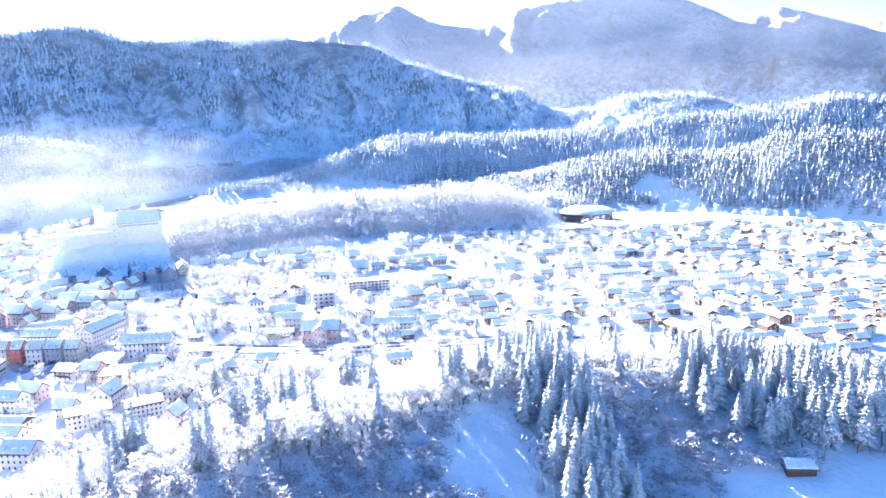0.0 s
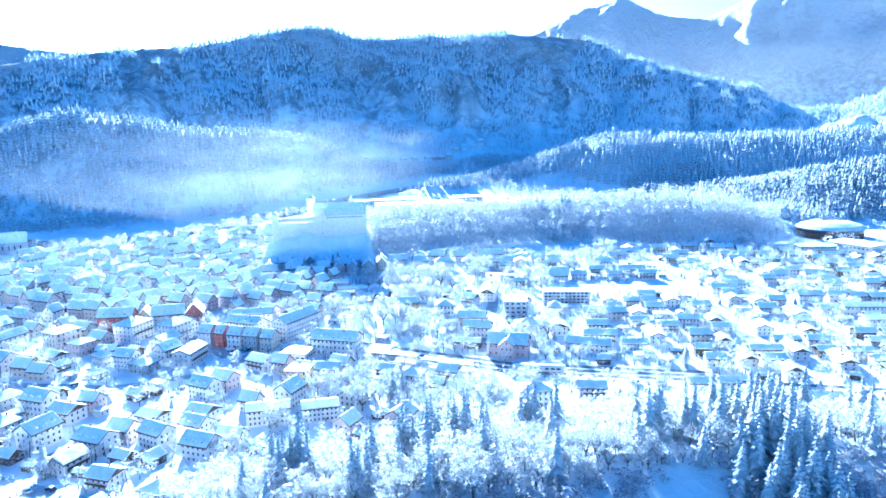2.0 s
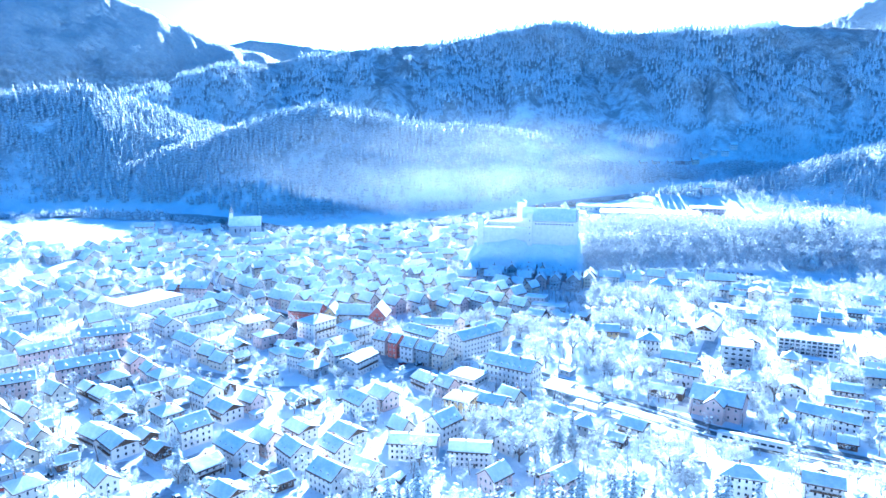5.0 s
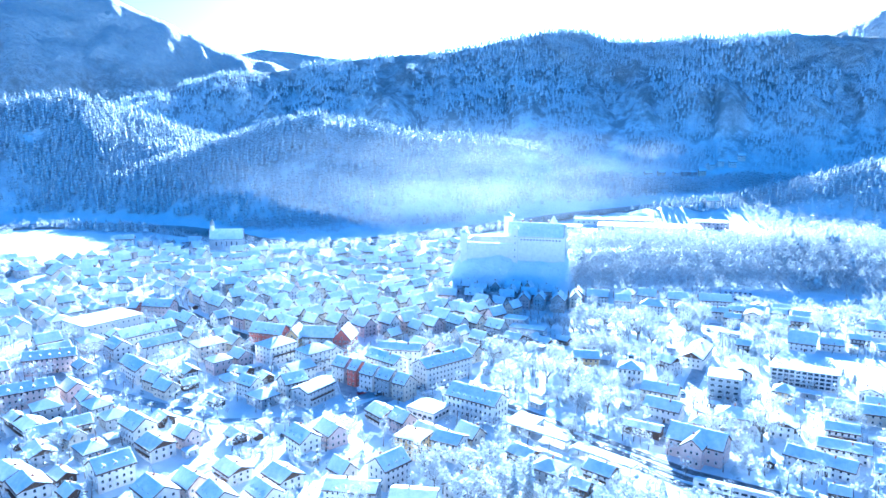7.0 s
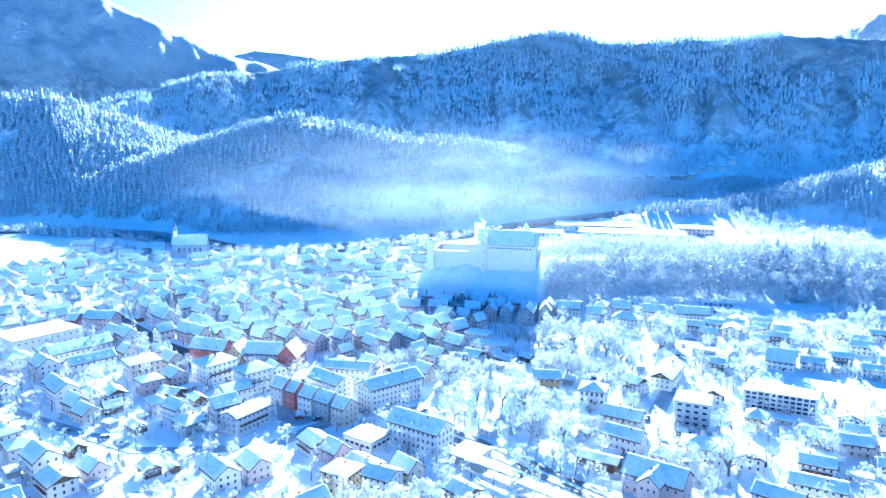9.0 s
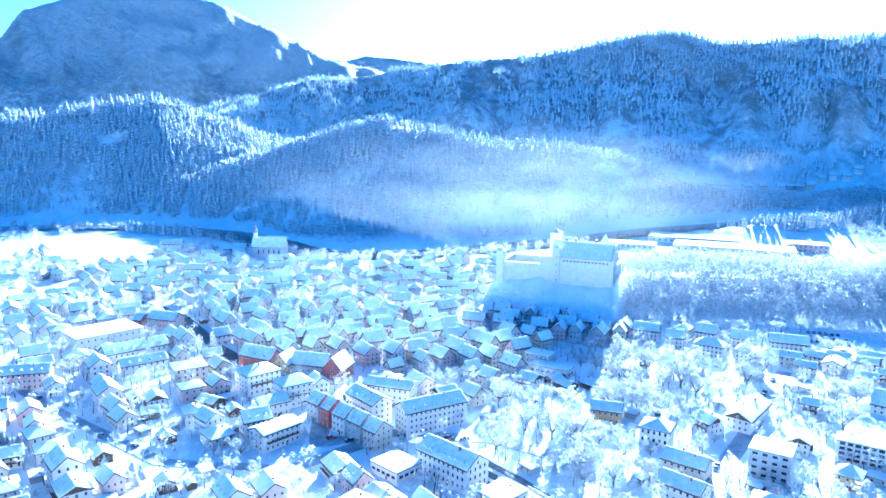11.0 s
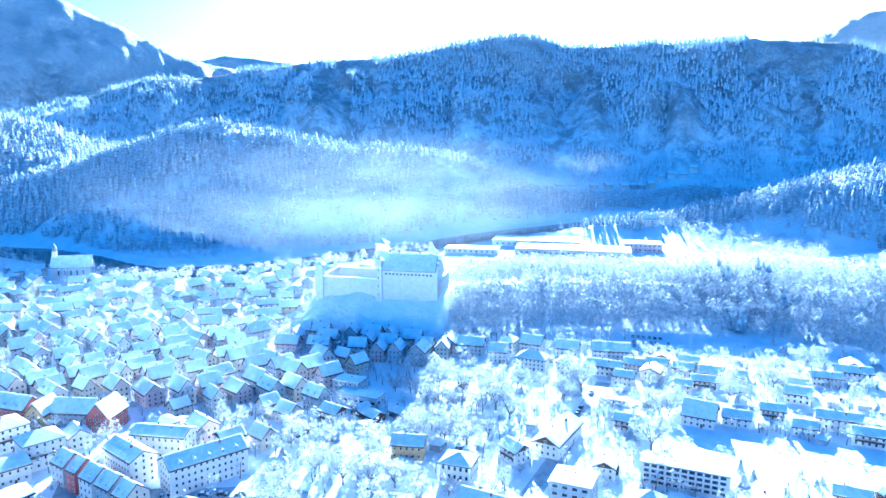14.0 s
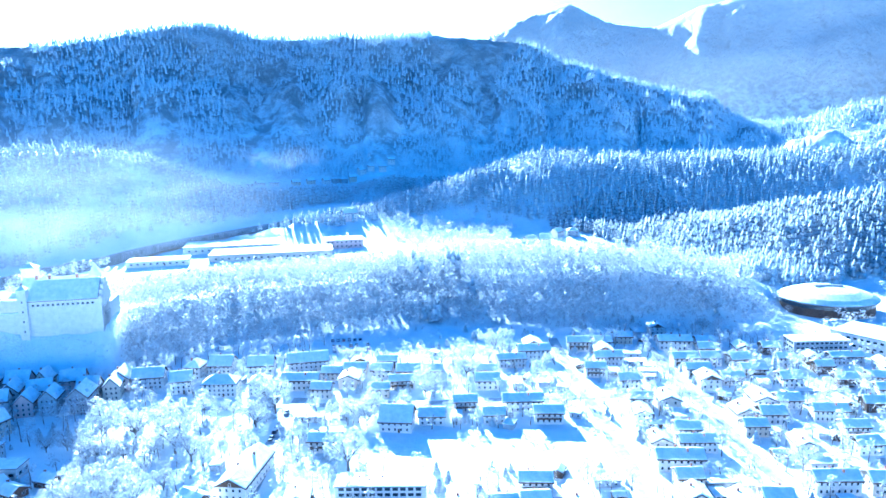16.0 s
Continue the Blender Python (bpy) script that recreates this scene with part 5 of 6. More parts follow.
# ---- railway and streets ----
def strip(name, line, width, lift, mat, label, category, kind="structure", parent=None):
    pts = []
    for (ax, ay), (bx, by) in zip(line[:-1], line[1:]):
        n = max(2, int(math.hypot(bx - ax, by - ay) / 5))
        pts += [(ax + (bx - ax) * f, ay + (by - ay) * f) for f in np.linspace(0, 1, n, endpoint=False)]
    pts = np.array(pts + [line[-1]])
    way = np.gradient(pts, axis=0)
    side = np.stack([-way[:, 1], way[:, 0]], -1) / np.linalg.norm(way, axis=1)[:, None]
    z = ground_height(pts[:, 0], pts[:, 1])
    verts, n = [], len(pts)
    for s, dz in ((-width / 2, lift - 0.8), (-width / 2, lift), (width / 2, lift), (width / 2, lift - 0.8)):
        verts += [(*p, q) for p, q in zip(pts + side * s, z + dz)]
    faces = [(k * n + i, (k + 1) * n + i, (k + 1) * n + i + 1, k * n + i + 1) for k in range(3) for i in range(n - 1)]
    ob = part(name, verts, faces, mat, parent)
    for (ax, ay), (bx, by) in zip(line[:-1], line[1:]):
        TAKEN.append(((ax + bx) / 2, (ay + by) / 2, math.atan2(by - ay, bx - ax), math.hypot(bx - ax, by - ay) / 2, width / 2))
    return tagged(ob, label, category, kind=kind) if parent is None else ob


M_BALLAST = plain_material("dark_ballast", (0.07, 0.07, 0.08), (0.28, 0.30, 0.33), 0.4, 0.9, relief=0.05)
M_PACKED = plain_material("packed_street_snow", (0.22, 0.25, 0.30), (0.48, 0.52, 0.58), 0.25, 0.7, relief=0.04)
BED = [(-22, 286), (8, 262), (40, 232), (62, 210), (100, 188), (150, 160), (215, 118)]
for k, off in enumerate((0, 5.5, 11)):
    line = [(x + off * 0.62, y + off * 0.78) for x, y in BED[:-1]] if k else BED
    strip("rail_track", line, 3.4, 0.18, M_BALLAST, "ballasted railway track between snowy verges", "railway track")
    for g in (-0.75, 0.75):
        strip("rail", [(x + g * 0.62, y + g * 0.78) for x, y in line], 0.12, 0.34, M_METAL, "bare steel rail on a snowy track", "rail")
STREETS = [([(-260, 470), (-215, 446), (-185, 415), (-160, 388), (-140, 372), (-118, 340)], 9, M_ASPHALT, "dark cleared street curving through the old town"),
           ([(-118, 340), (-75, 320), (-66, 285), (-40, 300), (4, 300), (30, 290)], 8, M_PACKED, "street of packed snow past the station"),
           ([(-140, 190), (-100, 232), (-70, 263), (-46, 290)], 7, M_PACKED, "narrow street of packed snow"), ([(62, 240), (78, 268), (105, 318), (132, 377), (146, 405)], 7, M_PACKED, "straight side street of packed snow"),
           ([(205, 190), (240, 279), (285, 394), (300, 430)], 5.5, M_PACKED, "straight snowy street through the villas"), ([(255, 180), (284, 257), (310, 321), (340, 392)], 4.5, M_PACKED, "snowy lane between house rows"),
           ([(60, 430), (120, 405), (200, 372), (275, 345), (380, 300)], 4.5, M_PACKED, "snowy cross street"), ([(-230, 160), (-160, 190), (-120, 150), (-60, 150)], 7, M_PACKED, "snowy street at the edge of town"),
           ([(-330, 300), (-260, 340), (-200, 300), (-120, 260), (-70, 263)], 6, M_PACKED, "snowy residential street"), ([(330, 250), (420, 210), (520, 170)], 6, M_PACKED, "snowy outer street")]
for line, width, mat, words in STREETS:
    strip("road", line, width, 0.12, mat, words, "street")


def canopy(x, y, turn, L):
    root = tagged(new("platform_canopy"), "long platform canopy on steel posts under snow", "platform canopy", "canopies on the platforms")
    part("platform", *boxes((-L / 2, L / 2, -2.6, 2.6, -1, 0.75)), WALLS["stone"], root)
    part("roof", *boxes((-L / 2, L / 2, -3, 3, 4.0, 4.25)), M_METAL, root)
    part("roof_snow", *loft([[(x_, -2.9 * f, 4.26), (x_, -2.6 * f, 4.26 + 0.4 * f), (x_, 2.6 * f, 4.26 + 0.4 * f), (x_, 2.9 * f, 4.26)] for x_, f in ((-L / 2 + 0.1, 0.9), (-L / 2 + 0.6, 1), (L / 2 - 0.6, 1), (L / 2 - 0.1, 0.9))]), M_SNOW, root)
    for px in np.linspace(-L / 2 + 2, L / 2 - 2, 6):
        part("post", *boxes((px - 0.14, px + 0.14, -0.14, 0.14, 0.75, 4.0)), M_METAL, root)
    hero(root, x, y, turn, L, 6)


canopy(14, 246, -39, 32)
canopy(37, 224, -42, 26)


# ---- vehicles ----
M_GLOSS = [plain_material("car_paint", a, b, 0.8, 0.3) for a, b in (((0.02, 0.02, 0.03), (0.04, 0.04, 0.05)), ((0.20, 0.21, 0.22), (0.30, 0.31, 0.32)), ((0.20, 0.02, 0.02), (0.28, 0.04, 0.03)), ((0.03, 0.06, 0.16), (0.05, 0.09, 0.22)))]
M_RUBBER = plain_material("tyre_rubber", (0.02, 0.02, 0.02), (0.04, 0.04, 0.04), 4.0, 0.9)
M_TRAIN = plain_material("pale_train_paint", (0.50, 0.51, 0.53), (0.66, 0.67, 0.68), 0.5, 0.4)


def parked_car(paint, words):
    root = tagged(new("car"), words + " car under snow on the parking lot", "car", "cars on the parking lot")
    hull = [(-2.1, 0.35), (-2.1, 0.75), (-1.9, 0.95), (1.1, 0.95), (2.0, 0.8), (2.1, 0.6), (2.1, 0.35)]
    body = part("body", *loft([[(x * f, y, z) for x, z in hull] for y, f in ((-0.85, 0.96), (-0.8, 1), (0.8, 1), (0.85, 0.96))]), paint, root)
    cab = [(-1.7, 0.95), (-1.3, 1.4), (0.1, 1.42), (0.9, 0.95)]
    part("cabin_glass", *loft([[(x, y, z) for x, z in cab] for y in (-0.72, 0.72)]), M_GLASS, body)
    part("roof_snow", *loft([[(x, y, z) for x, z in ((-1.35, 1.42), (-1.2, 1.62), (0.0, 1.62), (0.12, 1.43))] for y in (-0.68, -0.5, 0.5, 0.68)]), M_SNOW, root)
    part("bonnet_snow", *boxes((1.0, 1.95, -0.7, 0.7, 0.9, 1.05)), M_SNOW, root)
    for x in (-1.3, 1.3):
        for y in (-0.82, 0.82):
            part("wheel", *loft([[(x + 0.33 * math.cos(a), y + d, 0.33 + 0.33 * math.sin(a)) for a in np.linspace(0, 2 * math.pi, 10, endpoint=False)] for d in (-0.1, 0.1)]), M_RUBBER, root)
    return root


def car_park():
    kinds = [parked_car(paint, words) for paint, words in zip(M_GLOSS, ("black", "silver grey", "dark red", "dark blue"))]
    g = np.random.default_rng(41)
    first = set()
    for row, y0 in enumerate((463, 471, 481)):
        for k in range(7):
            if g.random() < 0.25:
                continue
            x, y = 178 + 3.1 * k + 2 * row, y0 - 0.9 * k
            n = int(g.integers(4))
            ob = copy_thing(kinds[n], Matrix.Identity(4)) if n in first else kinds[n]
            first.add(n)
            ob.matrix_basis = pose(x, y, float(ground_height(x, y)) + 0.05, 0, 0, 74 + (180 if g.random() < 0.5 else 0))
    TAKEN.append((190, 469, math.radians(-16), 14, 14))


car_park()


def street_cars():
    """Cars standing along the cleared streets, nose to tail with gaps."""
    g = np.random.default_rng(63)
    kinds = [parked_car(paint, words) for paint, words in zip(M_GLOSS, ("black", "silver grey", "dark red", "dark blue"))]
    first = set()
    for line, width, _, _ in STREETS[:4] + STREETS[7:9]:
        for (ax, ay), (bx, by) in zip(line[:-1], line[1:]):
            length, a = math.hypot(bx - ax, by - ay), math.atan2(by - ay, bx - ax)
            for d in np.arange(6, length - 6, 6.5):
                if g.random() > 0.3:
                    continue
                side = (width / 2 - 1.5) * (1 if g.random() < 0.5 else -1)
                x, y = ax + d * math.cos(a) - side * math.sin(a), ay + d * math.sin(a) + side * math.cos(a)
                n = int(g.integers(4))
                ob = copy_thing(kinds[n], Matrix.Identity(4)) if n in first else kinds[n]
                first.add(n)
                ob.matrix_basis = pose(x, y, float(ground_height(x, y)) + 0.13, 0, 0, math.degrees(a) + (180 if g.random() < 0.5 else 0))
                tagged(ob, ("black", "silver grey", "dark red", "dark blue")[n] + " car under snow parked along a street", "car", "cars along the streets")


street_cars()


def railcar(x, y, turn):
    root = tagged(new("railcar"), "pale grey railcar with snow on its roof beside the platform", "train")
    side = [(-1.45, 0.9), (-1.5, 1.5), (-1.45, 3.5), (-0.9, 4.0), (0.9, 4.0), (1.45, 3.5), (1.5, 1.5), (1.45, 0.9)]
    part("body", *loft([[(px, py * f, pz) for py, pz in side] for px, f in ((-13, 0.8), (-12.4, 1), (12.4, 1), (13, 0.8))]), M_TRAIN, root)
    part("roof_snow", *loft([[(px, py * f, 3.95 + pz * f) for py, pz in ((-1.1, 0), (-0.9, 0.35), (0.9, 0.35), (1.1, 0))] for px, f in ((-12.8, 0.6), (-12, 1), (12, 1), (12.8, 0.6))]), M_SNOW, root)
    for s in (-1, 1):
        for k in range(8):
            part("window", *boxes((-11 + 2.8 * k, -9 + 2.8 * k, s * 1.5 - 0.04, s * 1.5 + 0.04, 2.1, 3.0)), M_GLASS, root)
    for bx in (-9, 9):
        part("bogie", *boxes((bx - 1.6, bx + 1.6, -1.1, 1.1, 0.2, 0.9)), M_RUBBER, root)
    hero(root, x, y, turn, 26, 3, float(ground_height(x, y)) + 0.3)


railcar(76.5, 201.6, -30.1)


# ---- the rest of the town ----
KINDS = {}


def kinds_of(key, specs):
    KINDS[key] = [[dict(more), L, W, H, label, None] for label, L, W, H, more in specs]


kinds_of("villa", [
    ("white house with a snow-laden gable roof", 12, 10, 5.6, dict(pitch=32, cols=4, rows=2, gcols=3)),
    ("cream house with a steep snowy roof", 11, 9, 5.8, dict(pitch=40, wall="cream", cols=3, rows=2, gcols=2)),
    ("white chalet with a timber balcony and snowy roof", 13, 11, 5.4, dict(pitch=24, cols=4, rows=2, gcols=3, balcony=True, boards=True)),
    ("grey-rendered house with a hipped snowy roof", 12, 10.5, 6.0, dict(pitch=28, wall="grey", roof="hip", cols=4, rows=2, gcols=3)),
    ("small timber house with a snowy roof", 9, 7.5, 3.4, dict(pitch=30, wall="wood", cols=3, rows=1, gcols=2, boards=True)),
    ("white three-storey house with a dormered roof", 14, 11, 8.4, dict(pitch=34, cols=5, rows=3, gcols=3, dormers=3)),
    ("rose house with a snowy gable roof", 12, 10, 6.4, dict(pitch=35, wall="rose", cols=4, rows=2, gcols=3)),
])
kinds_of("row", [
    ("white house with a broad shallow snowy roof", 14, 10, 5.6, dict(pitch=22, cols=5, rows=2, gcols=3, balcony=True)),
    ("white chalet with dark boarded gables", 12, 11, 5.2, dict(pitch=24, cols=4, rows=2, gcols=3, boards=True)),
    ("long white double house under one snowy roof", 19, 10, 5.8, dict(pitch=24, cols=7, rows=2, gcols=3, chimneys=2)),
    ("cream house with a shallow snowy roof", 12, 10, 5.6, dict(pitch=24, wall="cream", cols=4, rows=2, gcols=2)),
    ("low garage row under flat snow", 12, 6, 2.8, dict(roof="flat", cols=3, rows=1, gcols=0, chimneys=0, wall="grey")),
])
kinds_of("old", [
    ("narrow white old-town house with a steep roof", 13, 9, 8.5, dict(pitch=46, cols=3, rows=3, gcols=3, sides=True)),
    ("narrow cream old-town house with a steep roof", 12, 8.5, 8.8, dict(pitch=48, wall="cream", cols=3, rows=3, gcols=3)),
    ("old-town house of rose render under a steep roof", 14, 10, 8.0, dict(pitch=44, wall="rose", cols=4, rows=3, gcols=3)),
    ("grey old-town house under a snowy roof", 15, 10, 9.0, dict(pitch=42, wall="grey", cols=4, rows=3, gcols=3, dormers=2)),
])
kinds_of("far", [
    ("distant white house with a snowy roof", 13, 10, 6.5, dict(pitch=38, cols=3, rows=2, gcols=0, sides=False, door=False, chimneys=0)),
    ("distant cream house with a snowy roof", 14, 9, 7.5, dict(pitch=44, wall="cream", cols=3, rows=2, gcols=0, sides=False, door=False, chimneys=0)),
    ("distant long white house under snow", 18, 11, 7, dict(pitch=30, cols=4, rows=2, gcols=0, sides=False, door=False)),
    ("distant grey house with a hipped roof", 12, 11, 6.5, dict(pitch=30, wall="grey", roof="hip", cols=3, rows=2, gcols=0, sides=False, door=False, chimneys=0)),
])


kinds_of("far_chalet", [
    ("distant white chalet with dark boarded gables", 12, 9.5, 5.0, dict(pitch=23, cols=4, rows=2, gcols=2, boards=True, door=False, chimneys=1)),
    ("distant timber chalet with a snowy roof", 11, 9, 4.6, dict(pitch=25, wall="wood", cols=3, rows=2, gcols=2, door=False, chimneys=1)),
    ("distant cream chalet with dark boarded gables", 13, 10, 5.2, dict(pitch=22, wall="cream", cols=4, rows=2, gcols=2, boards=True, balcony=True, door=False, chimneys=1)),
    ("distant long grey row house under snow", 19, 9, 5.0, dict(pitch=22, wall="grey", cols=7, rows=2, gcols=2, boards=True, door=False, chimneys=2)),
])

kinds_of("shed", [
    ("small dark timber garden shed under snow", 6, 4.4, 2.3, dict(pitch=24, wall="wood", cols=1, rows=1, gcols=0, chimneys=0, over=0.4, snow=0.3)),
    ("low garage with a snowy pent roof", 7, 5, 2.5, dict(roof="flat", wall="grey", cols=2, rows=1, gcols=0, chimneys=0)),
])
NAMES = {"shed": "garden_shed", "villa": "house", "row": "chalet", "old": "town_house", "far": "house"}
JOINED = {}


def settle(key, x, y, turn, g, group, gap=1.0):
    """Puts up one house of a kind if its plot is free. The distant ones are gathered, to be joined."""
    n = int(g.integers(len(KINDS[key])))
    more, L, W, H, label, first = kind = KINDS[key][n]
    if not free_of(x, y, math.radians(turn), L * 0.84, W * 0.84, gap):
        return False
    f = g.uniform(0.72, 0.95)
    m = pose(x, y, float(ground_height(x, y)), 0, 0, turn) @ Matrix.Diagonal((f, f, g.uniform(0.76, 0.95), 1))
    if key.startswith("far"):
        JOINED.setdefault((key, group, n), []).append(m)
    else:
        if first is None:
            root = kind[5] = house(label, L, W, H, back=False, joined=True, name=NAMES[key], seed=int(g.integers(1000)), **more)
        else:
            root = copy_thing(first, Matrix.Identity(4))
        root.matrix_basis = m
        root["group"] = group
    TAKEN.append((x, y, math.radians(turn), L / 2 * f, W / 2 * f))
    return True


def join_distant():
    """All distant houses of one kind and quarter as one object."""
    for (key, group, n), places in JOINED.items():
        more, L, W, H, label, _ = KINDS[key][n]
        root = house(label, L, W, H, back=False, joined=True, **more)
        verts, faces, slots, index = [], [], [], []
        parts = list(root.children_recursive)
        for m in places:
            for ob in parts:
                base = len(verts)
                verts += [tuple(m @ ob.matrix_basis @ v.co) for v in ob.data.vertices]
                for p in ob.data.polygons:
                    mat = ob.data.materials[p.material_index]
                    if mat not in slots:
                        slots.append(mat)
                    index.append(slots.index(mat))
                    faces.append(tuple(base + i for i in p.vertices))
        for ob in (*parts, root):
            bpy.data.objects.remove(ob)
        mesh = bpy.data.meshes.new("distant_houses")
        mesh.from_pydata(verts, [], faces)
        for mat in slots:
            mesh.materials.append(mat)
        mesh.polygons.foreach_set("material_index", index)
        mesh.update()
        tagged(new("distant_houses", mesh), label.replace("distant ", "many distant ").replace("house", "houses").replace("chalet", "chalets"), "houses", kind="stuff")


WEST_FIELDS = [[(-560, 770), (-500, 690), (-390, 560), (-345, 570), (-318, 620), (-345, 650), (-318, 690), (-360, 745), (-470, 730)], [(-345, 455), (-380, 505), (-335, 522), (-305, 478)]]


def open_ground(x, y):
    """Fields, woods, slopes and water, where no house stands."""
    if any(inside(x, y, ring) for ring in WEST_FIELDS):
        return True
    if inside(x, y, HILL) or (y < 165 and -95 < x < 100) or inside(x, y, MEADOW) or along(np.array(x), np.array(y), RIVER)[0] < 50:
        return True
    if along(np.array(x), np.array(y), RIDGES["wooded_bank"][0])[0] < 62 or along(np.array(x), np.array(y), RIDGES["near_ridge"][0])[0] < 165:
        return True
    if abs((x - 200) * 0.906 - (y - 322) * 0.423) < 62 and abs((x - 200) * 0.423 + (y - 322) * 0.906) < 17:
        return True
    if 185 < x < 345 and y > 442 - 0.25 * (x - 200):
        return True
    return float(castle_bluff(np.array(x), np.array(y))) < 1.02


def fill(key, box, step, turns, chance, group, seed, limit, jitter=0.25):
    g = np.random.default_rng(seed)
    x0, x1, y0, y1 = box
    base = math.radians(turns[0])
    cx, cy, n = (x0 + x1) / 2, (y0 + y1) / 2, 0
    reach = max(x1 - x0, y1 - y0)
    for i in np.arange(-reach, reach, step[1]):
        for j in np.arange(-reach, reach, step[0]):
            u, v = j + g.uniform(-jitter, jitter) * step[0], i + g.uniform(-jitter, jitter) * step[1]
            x, y = cx + u * math.cos(base) - v * math.sin(base), cy + u * math.sin(base) + v * math.cos(base)
            if not (x0 < x < x1 and y0 < y < y1) or g.random() > chance or n >= limit or open_ground(x, y):
                continue
            n += settle(key, x, y, turns[g.integers(len(turns))] + g.uniform(-5, 5), g, group)


def park_trees():
    """The tall frosted trees of the park by the station and of the larger gardens."""
    g = np.random.default_rng(19)
    park = [(25, 318, 30, 26), (8, 300, 22, 12), (38, 290, 26, 22), (60, 390, 22, 16), (85, 385, 20, 26), (-20, 352, 12, 10), (180, 380, 34, 7), (60, 350, 20, 16), (250, 410, 26, 14), (-60, 245, 16, 14), (60, 190, 60, 14), (-10, 205, 20, 12), (125, 395, 30, 14), (95, 235, 26, 16), (120, 262, 16, 14), (88, 300, 14, 14), (140, 330, 16, 14)]
    for cx, cy, rx, ry in park:
        for _ in range(int(rx * ry / 34)):
            x, y = cx + g.normal() * rx * 0.6, cy + g.normal() * ry * 0.6
            if not free_of(x, y, 0, 4.5, 4.5, 0.3):
                continue
            TAKEN.append((x, y, 0, 2.6, 2.6))
            fir = g.random() < 0.09
            put_tree(FIR_KINDS[g.integers(4)] if fir else LEAF_KINDS[g.integers(5)], x, y, g.uniform(0.6, 0.95) if fir else g.uniform(0.8, 1.25), g.uniform(0, 6.28), "tall trees round the station")


park_trees()


rows_below = np.random.default_rng(33)
for v in (-19.5, -31, -43):
    for u in range(-40, 62, 11):
        settle("old", 26 + 0.974 * u + 0.225 * v + rows_below.uniform(-2, 2), 487 - 0.225 * u + 0.974 * v, (-13, 77)[int(rows_below.integers(2))] + rows_below.uniform(-9, 9), rows_below, "houses of the old town", 0.4)
fill("old", (-190, 25, 372, 478), (12.2, 10.6), (-46, 44, 40, -40), 0.97, "houses of the old town", 3, 130)
fill("villa", (-215, 45, 112, 372), (14.2, 13.0), (44, -46, -40), 0.92, "houses west of the station", 4, 230)
fill("villa", (45, 135, 200, 330), (18, 16.5), (-25, 65, -60), 0.8, "villas east of the station", 14, 60)
fill("row", (128, 365, 205, 436), (13.2, 13.6), (-25, -25, -25, 65), 0.92, "houses in the eastern rows", 5, 240, 0.16)
fill("far", (-360, -200, 112, 440), (15, 14), (44, -46), 0.8, "in the west", 8, 160)
fill("far_chalet", (130, 385, 20, 225), (16, 15.5), (-25, -25, 65), 0.85, "in the east", 10, 160, 0.15)
fill("far", (-440, 60, 430, 650), (13, 11.5), (-46, 44, 10), 0.75, "by the river", 6, 340)
fill("far_chalet", (355, 660, 20, 430), (15.5, 14.5), (-25, -25, 65), 0.8, "in the east", 7, 240, 0.15)
sheds = np.random.default_rng(72)
for _ in range(420):
    x, y = sheds.uniform(-210, 360), sheds.uniform(120, 440)
    if not open_ground(x, y):
        settle("shed", x, y, (44, -46, -25, 65)[int(sheds.integers(4))], sheds, "sheds and garages in the gardens", 0.5)
foot = np.random.default_rng(44)
for k in range(16):
    settle("far", 235 + 16 * k + foot.uniform(-4, 4), 1188 + foot.uniform(-9, 9), foot.uniform(-20, 20), foot, "at the mountain's foot")
for k in range(11):
    settle("far", 330 + 17 * k + foot.uniform(-7, 7), 640 + 5 * k + foot.uniform(-14, 14), foot.uniform(-40, 40), foot, "behind the bank")
join_distant()


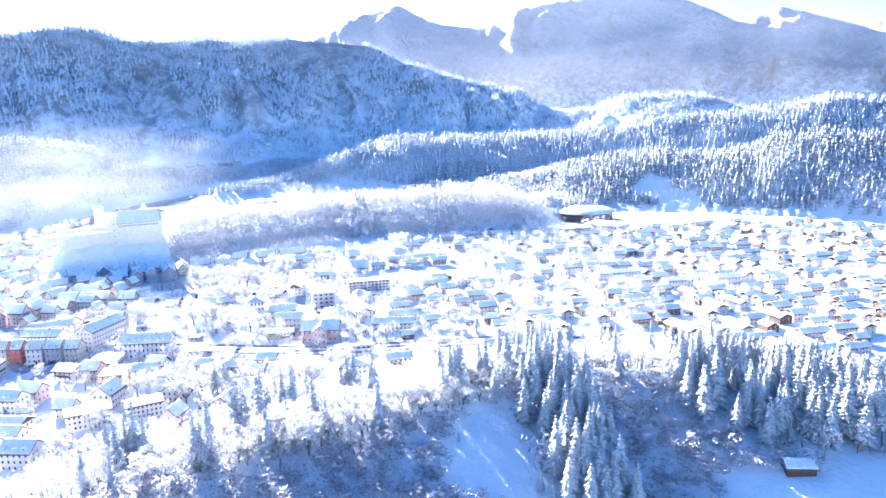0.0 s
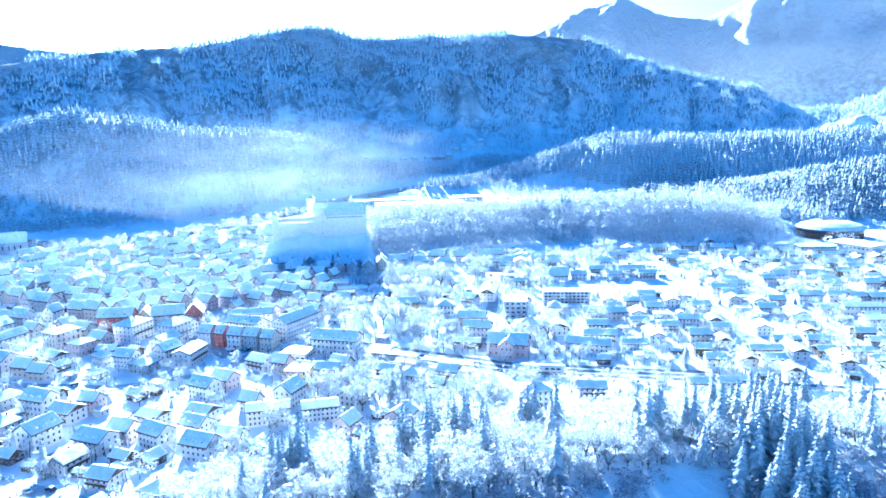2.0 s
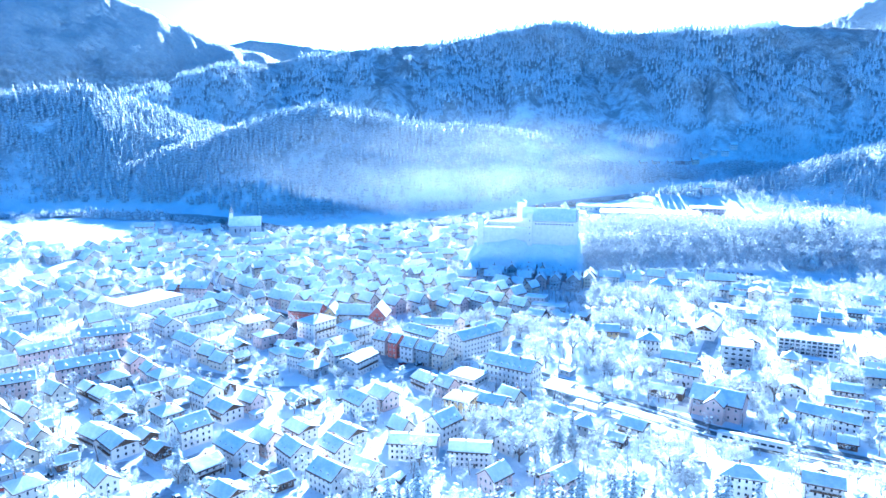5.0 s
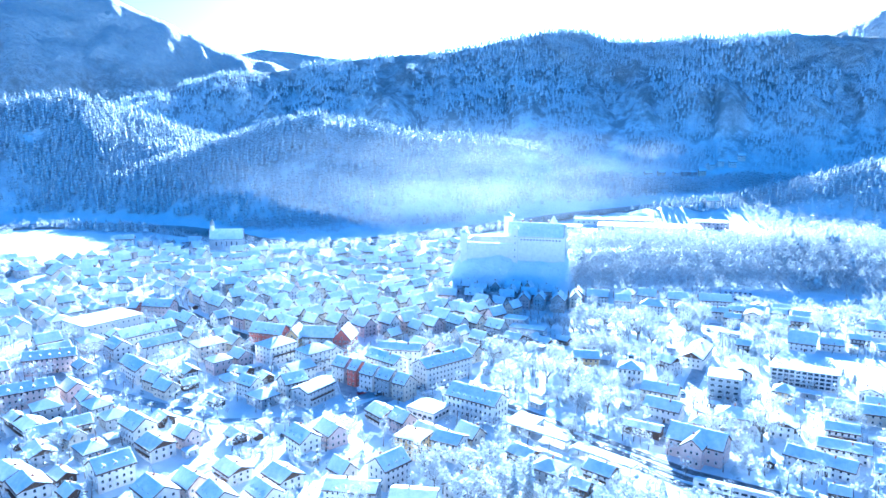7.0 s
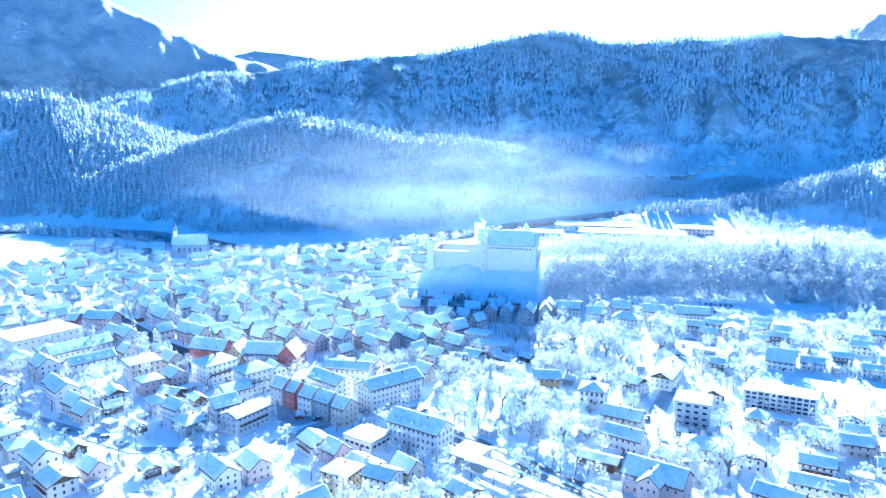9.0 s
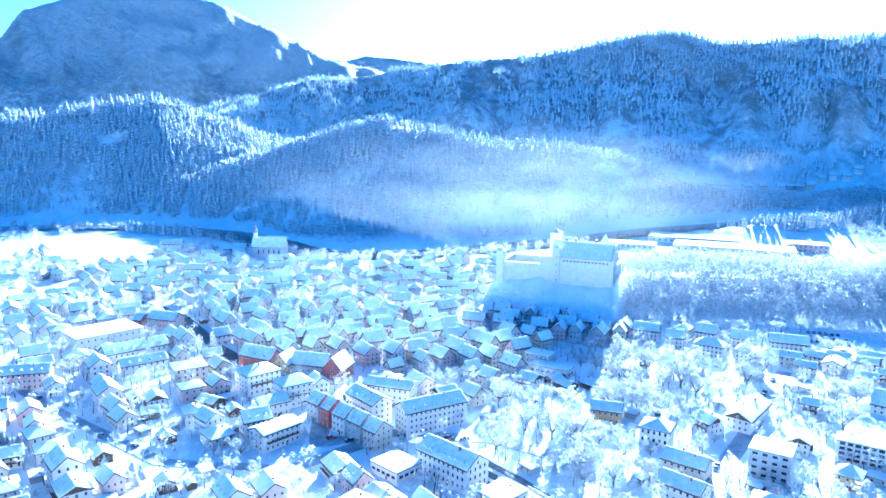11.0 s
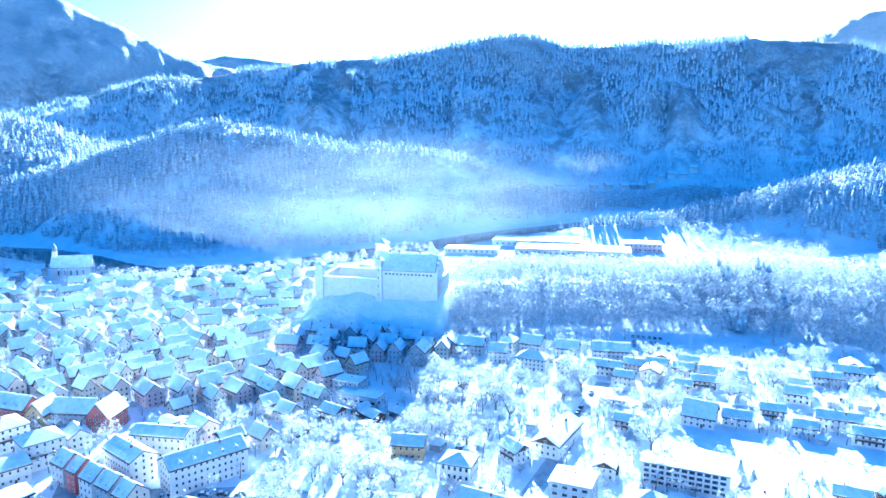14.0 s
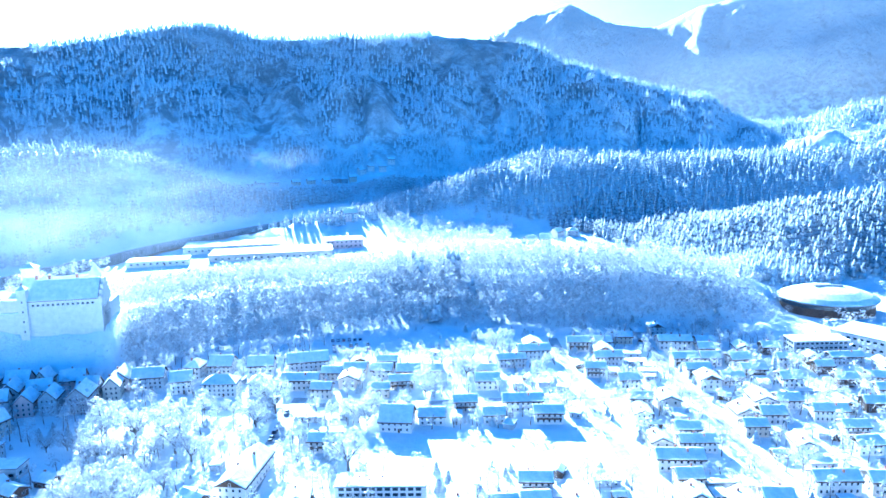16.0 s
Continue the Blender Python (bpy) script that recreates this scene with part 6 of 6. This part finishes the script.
# ---- trees between the houses ----
def town_trees():
    g = np.random.default_rng(9)
    count, near = 0, []
    for _ in range(4300):
        x, y = g.uniform(-330, 400), g.uniform(115, 480)
        if inside(x, y, HILL) or open_ground(x, y) or not free_of(x, y, 0, 1.4, 1.4, 0.1):
            continue
        TAKEN.append((x, y, 0, 0.9, 0.9))
        if count < 130 and x > -190:
            count += 1
            fir = g.random() < 0.12
            put_tree(FIR_KINDS[g.integers(4)] if fir else LEAF_KINDS[g.integers(6)], x, y, g.uniform(0.45, 0.8) if fir else g.uniform(0.45, 0.95), g.uniform(0, 6.28), "trees between the houses")
        else:
            near.append((x, y, float(ground_height(x, y)) - 0.3))
    near = np.array(near)
    trunks("the gardens of the town", near, 0.45, g)
    plant("garden_trees", "frosted bare trees in the gardens of the town", "trees", near, g.uniform(5.5, 12, len(near)), 1.25, FULL, M_FROST_DIM, g)
    far_pts = [(g.uniform(-520, 60), g.uniform(430, 690)) for _ in range(1700)] + [(g.uniform(360, 660), g.uniform(20, 420)) for _ in range(620)] + [(g.uniform(-520, -300), g.uniform(180, 480)) for _ in range(500)]
    far_pts += [(-x, y) for x, y in zip(g.uniform(215, 560, 260), g.uniform(600, 690, 260))]
    keep = [(x, y) for x, y in far_pts if free_of(x, y, 0, 2, 2, 0.3) and along(np.array(x), np.array(y), RIVER)[0] > 36 and math.hypot(x - 30, y - 505) > 46]
    keep = [(x, y) for x, y in keep if not any(inside(x, y, ring) for ring in WEST_FIELDS)]
    # an avenue across the fields, and a thick belt of trees along the river bank
    for f in np.linspace(0, 1, 46):
        for side in (-9, 9):
            keep.append((-545 + 185 * f + side + g.normal() * 1.5, 738 - 185 * f + side + g.normal() * 1.5))
    for f in np.linspace(0, 1, 90):
        keep.append((-520 + 200 * f + g.normal() * 4, 716 + 12 * f + g.normal() * 5))
    for _ in range(150):
        keep.append((-372 + g.normal() * 26 - 30, 520 + g.normal() * 26))
    pts = np.array([(x, y, float(ground_height(x, y)) - 0.3) for x, y in keep])
    plant("garden_trees", "frosted bare trees among distant houses", "trees", pts, g.uniform(6, 13, len(pts)), 1.4, MID, M_FROST, g)


town_trees()


def riverside():
    """Frosted thickets on the flats beyond the river, a belt of trees along the near bank, and woods behind the wooded bank."""
    g = np.random.default_rng(51)
    ends = [p[0] for p in RIVER], [p[1] for p in RIVER]
    pts = spots(-460, 320, 640, 930, 6.6, lambda x, y: (along(x, y, RIVER)[0] > 36) & (y > np.interp(x, *ends)) & (along(x, y, RIDGES["castle_wood"][0])[0] > 150) & ((x < 40) | (y > 830)) & (fbm(x, y, 60, 3, 15) > -0.3), g)
    plant("riverside_thicket", "frosted thickets on the flat river bank", "shrubs", pts, g.uniform(4, 9, len(pts)), 1.7, MID, M_FROST_DIM, g)
    belt = [(x + g.normal() * 6, np.interp(x, *ends) - 44 + g.normal() * 5) for x in np.arange(-215, 60, 1.9)]
    belt = [(x, y, float(ground_height(x, y)) - 0.3) for x, y in belt if free_of(x, y, 0, 2, 2, 0.2)]
    plant("riverside_trees", "white frosted trees along the river bank", "trees", np.array(belt), g.uniform(8, 14, len(belt)), 1.4, MID, M_FROST, g)
    pts = spots(330, 720, 520, 900, 7.0, lambda x, y: (along(x, y, RIDGES["east_ridge"][0])[0] > 160) & (along(x, y, RIDGES["near_ridge"][0])[0] > 150) & (along(x, y, RIVER)[0] > 40) & (along(x, y, RIDGES["wooded_bank"][0])[0] > 60) & (fbm(x, y, 80, 3, 16) > -0.22), g)
    pts = np.array([p for p in pts if free_of(p[0], p[1], 0, 3, 3, 0.3)])
    plant("valley_wood", "frosted trees in the side valley behind the bank", "forest", pts, g.uniform(8, 15, len(pts)), 1.3, MID, M_FROST_DIM, g)


riverside()


def hedges():
    """Frosted shrubs and hedges in the gardens."""
    g = np.random.default_rng(17)
    pts = np.c_[g.uniform(-340, 420, 5200), g.uniform(105, 480, 5200)]
    keep = [(x, y, float(ground_height(x, y)) - 0.3) for x, y in pts if free_of(x, y, 0, 1.4, 1.4, 0.1) and not inside(x, y, HILL)
            and not (abs((x - 200) * 0.906 - (y - 322) * 0.423) < 62 and abs((x - 200) * 0.423 + (y - 322) * 0.906) < 15)]
    pts = np.array(keep)
    green = g.random(len(pts)) < 0.4
    plant("garden_shrubs", "frosted shrubs and hedges in snowy gardens", "shrubs", pts[~green], g.uniform(1.5, 5.5, (~green).sum()), 2.0, BROAD, M_FROST_DIM, g)
    # Dark evergreens added to bring deep shade into the gaps between houses
    plant("evergreen_shrubs", "dark evergreen shrubs dusted with snow in the gardens", "shrubs", pts[green], g.uniform(1.8, 5.5, green.sum()), 1.6, TALL_FIRS, M_FIR, g)


hedges()


def castle_scrub():
    """Low frosted bushes on the steep slope under the castle wall."""
    g = np.random.default_rng(23)
    pts = spots(-35, 95, 440, 500, 1.9, lambda x, y: (castle_bluff(x, y) > 0.1) & (castle_bluff(x, y) < 1.2) & ((x - 26) * 0.225 + (y - 487) * 0.974 < 20), g)
    plant("castle_scrub", "low frosted bushes on the slope below the castle", "shrubs", pts, g.uniform(0.9, 2.6, len(pts)), 1.8, BROAD, M_FROST_DIM, g)


castle_scrub()
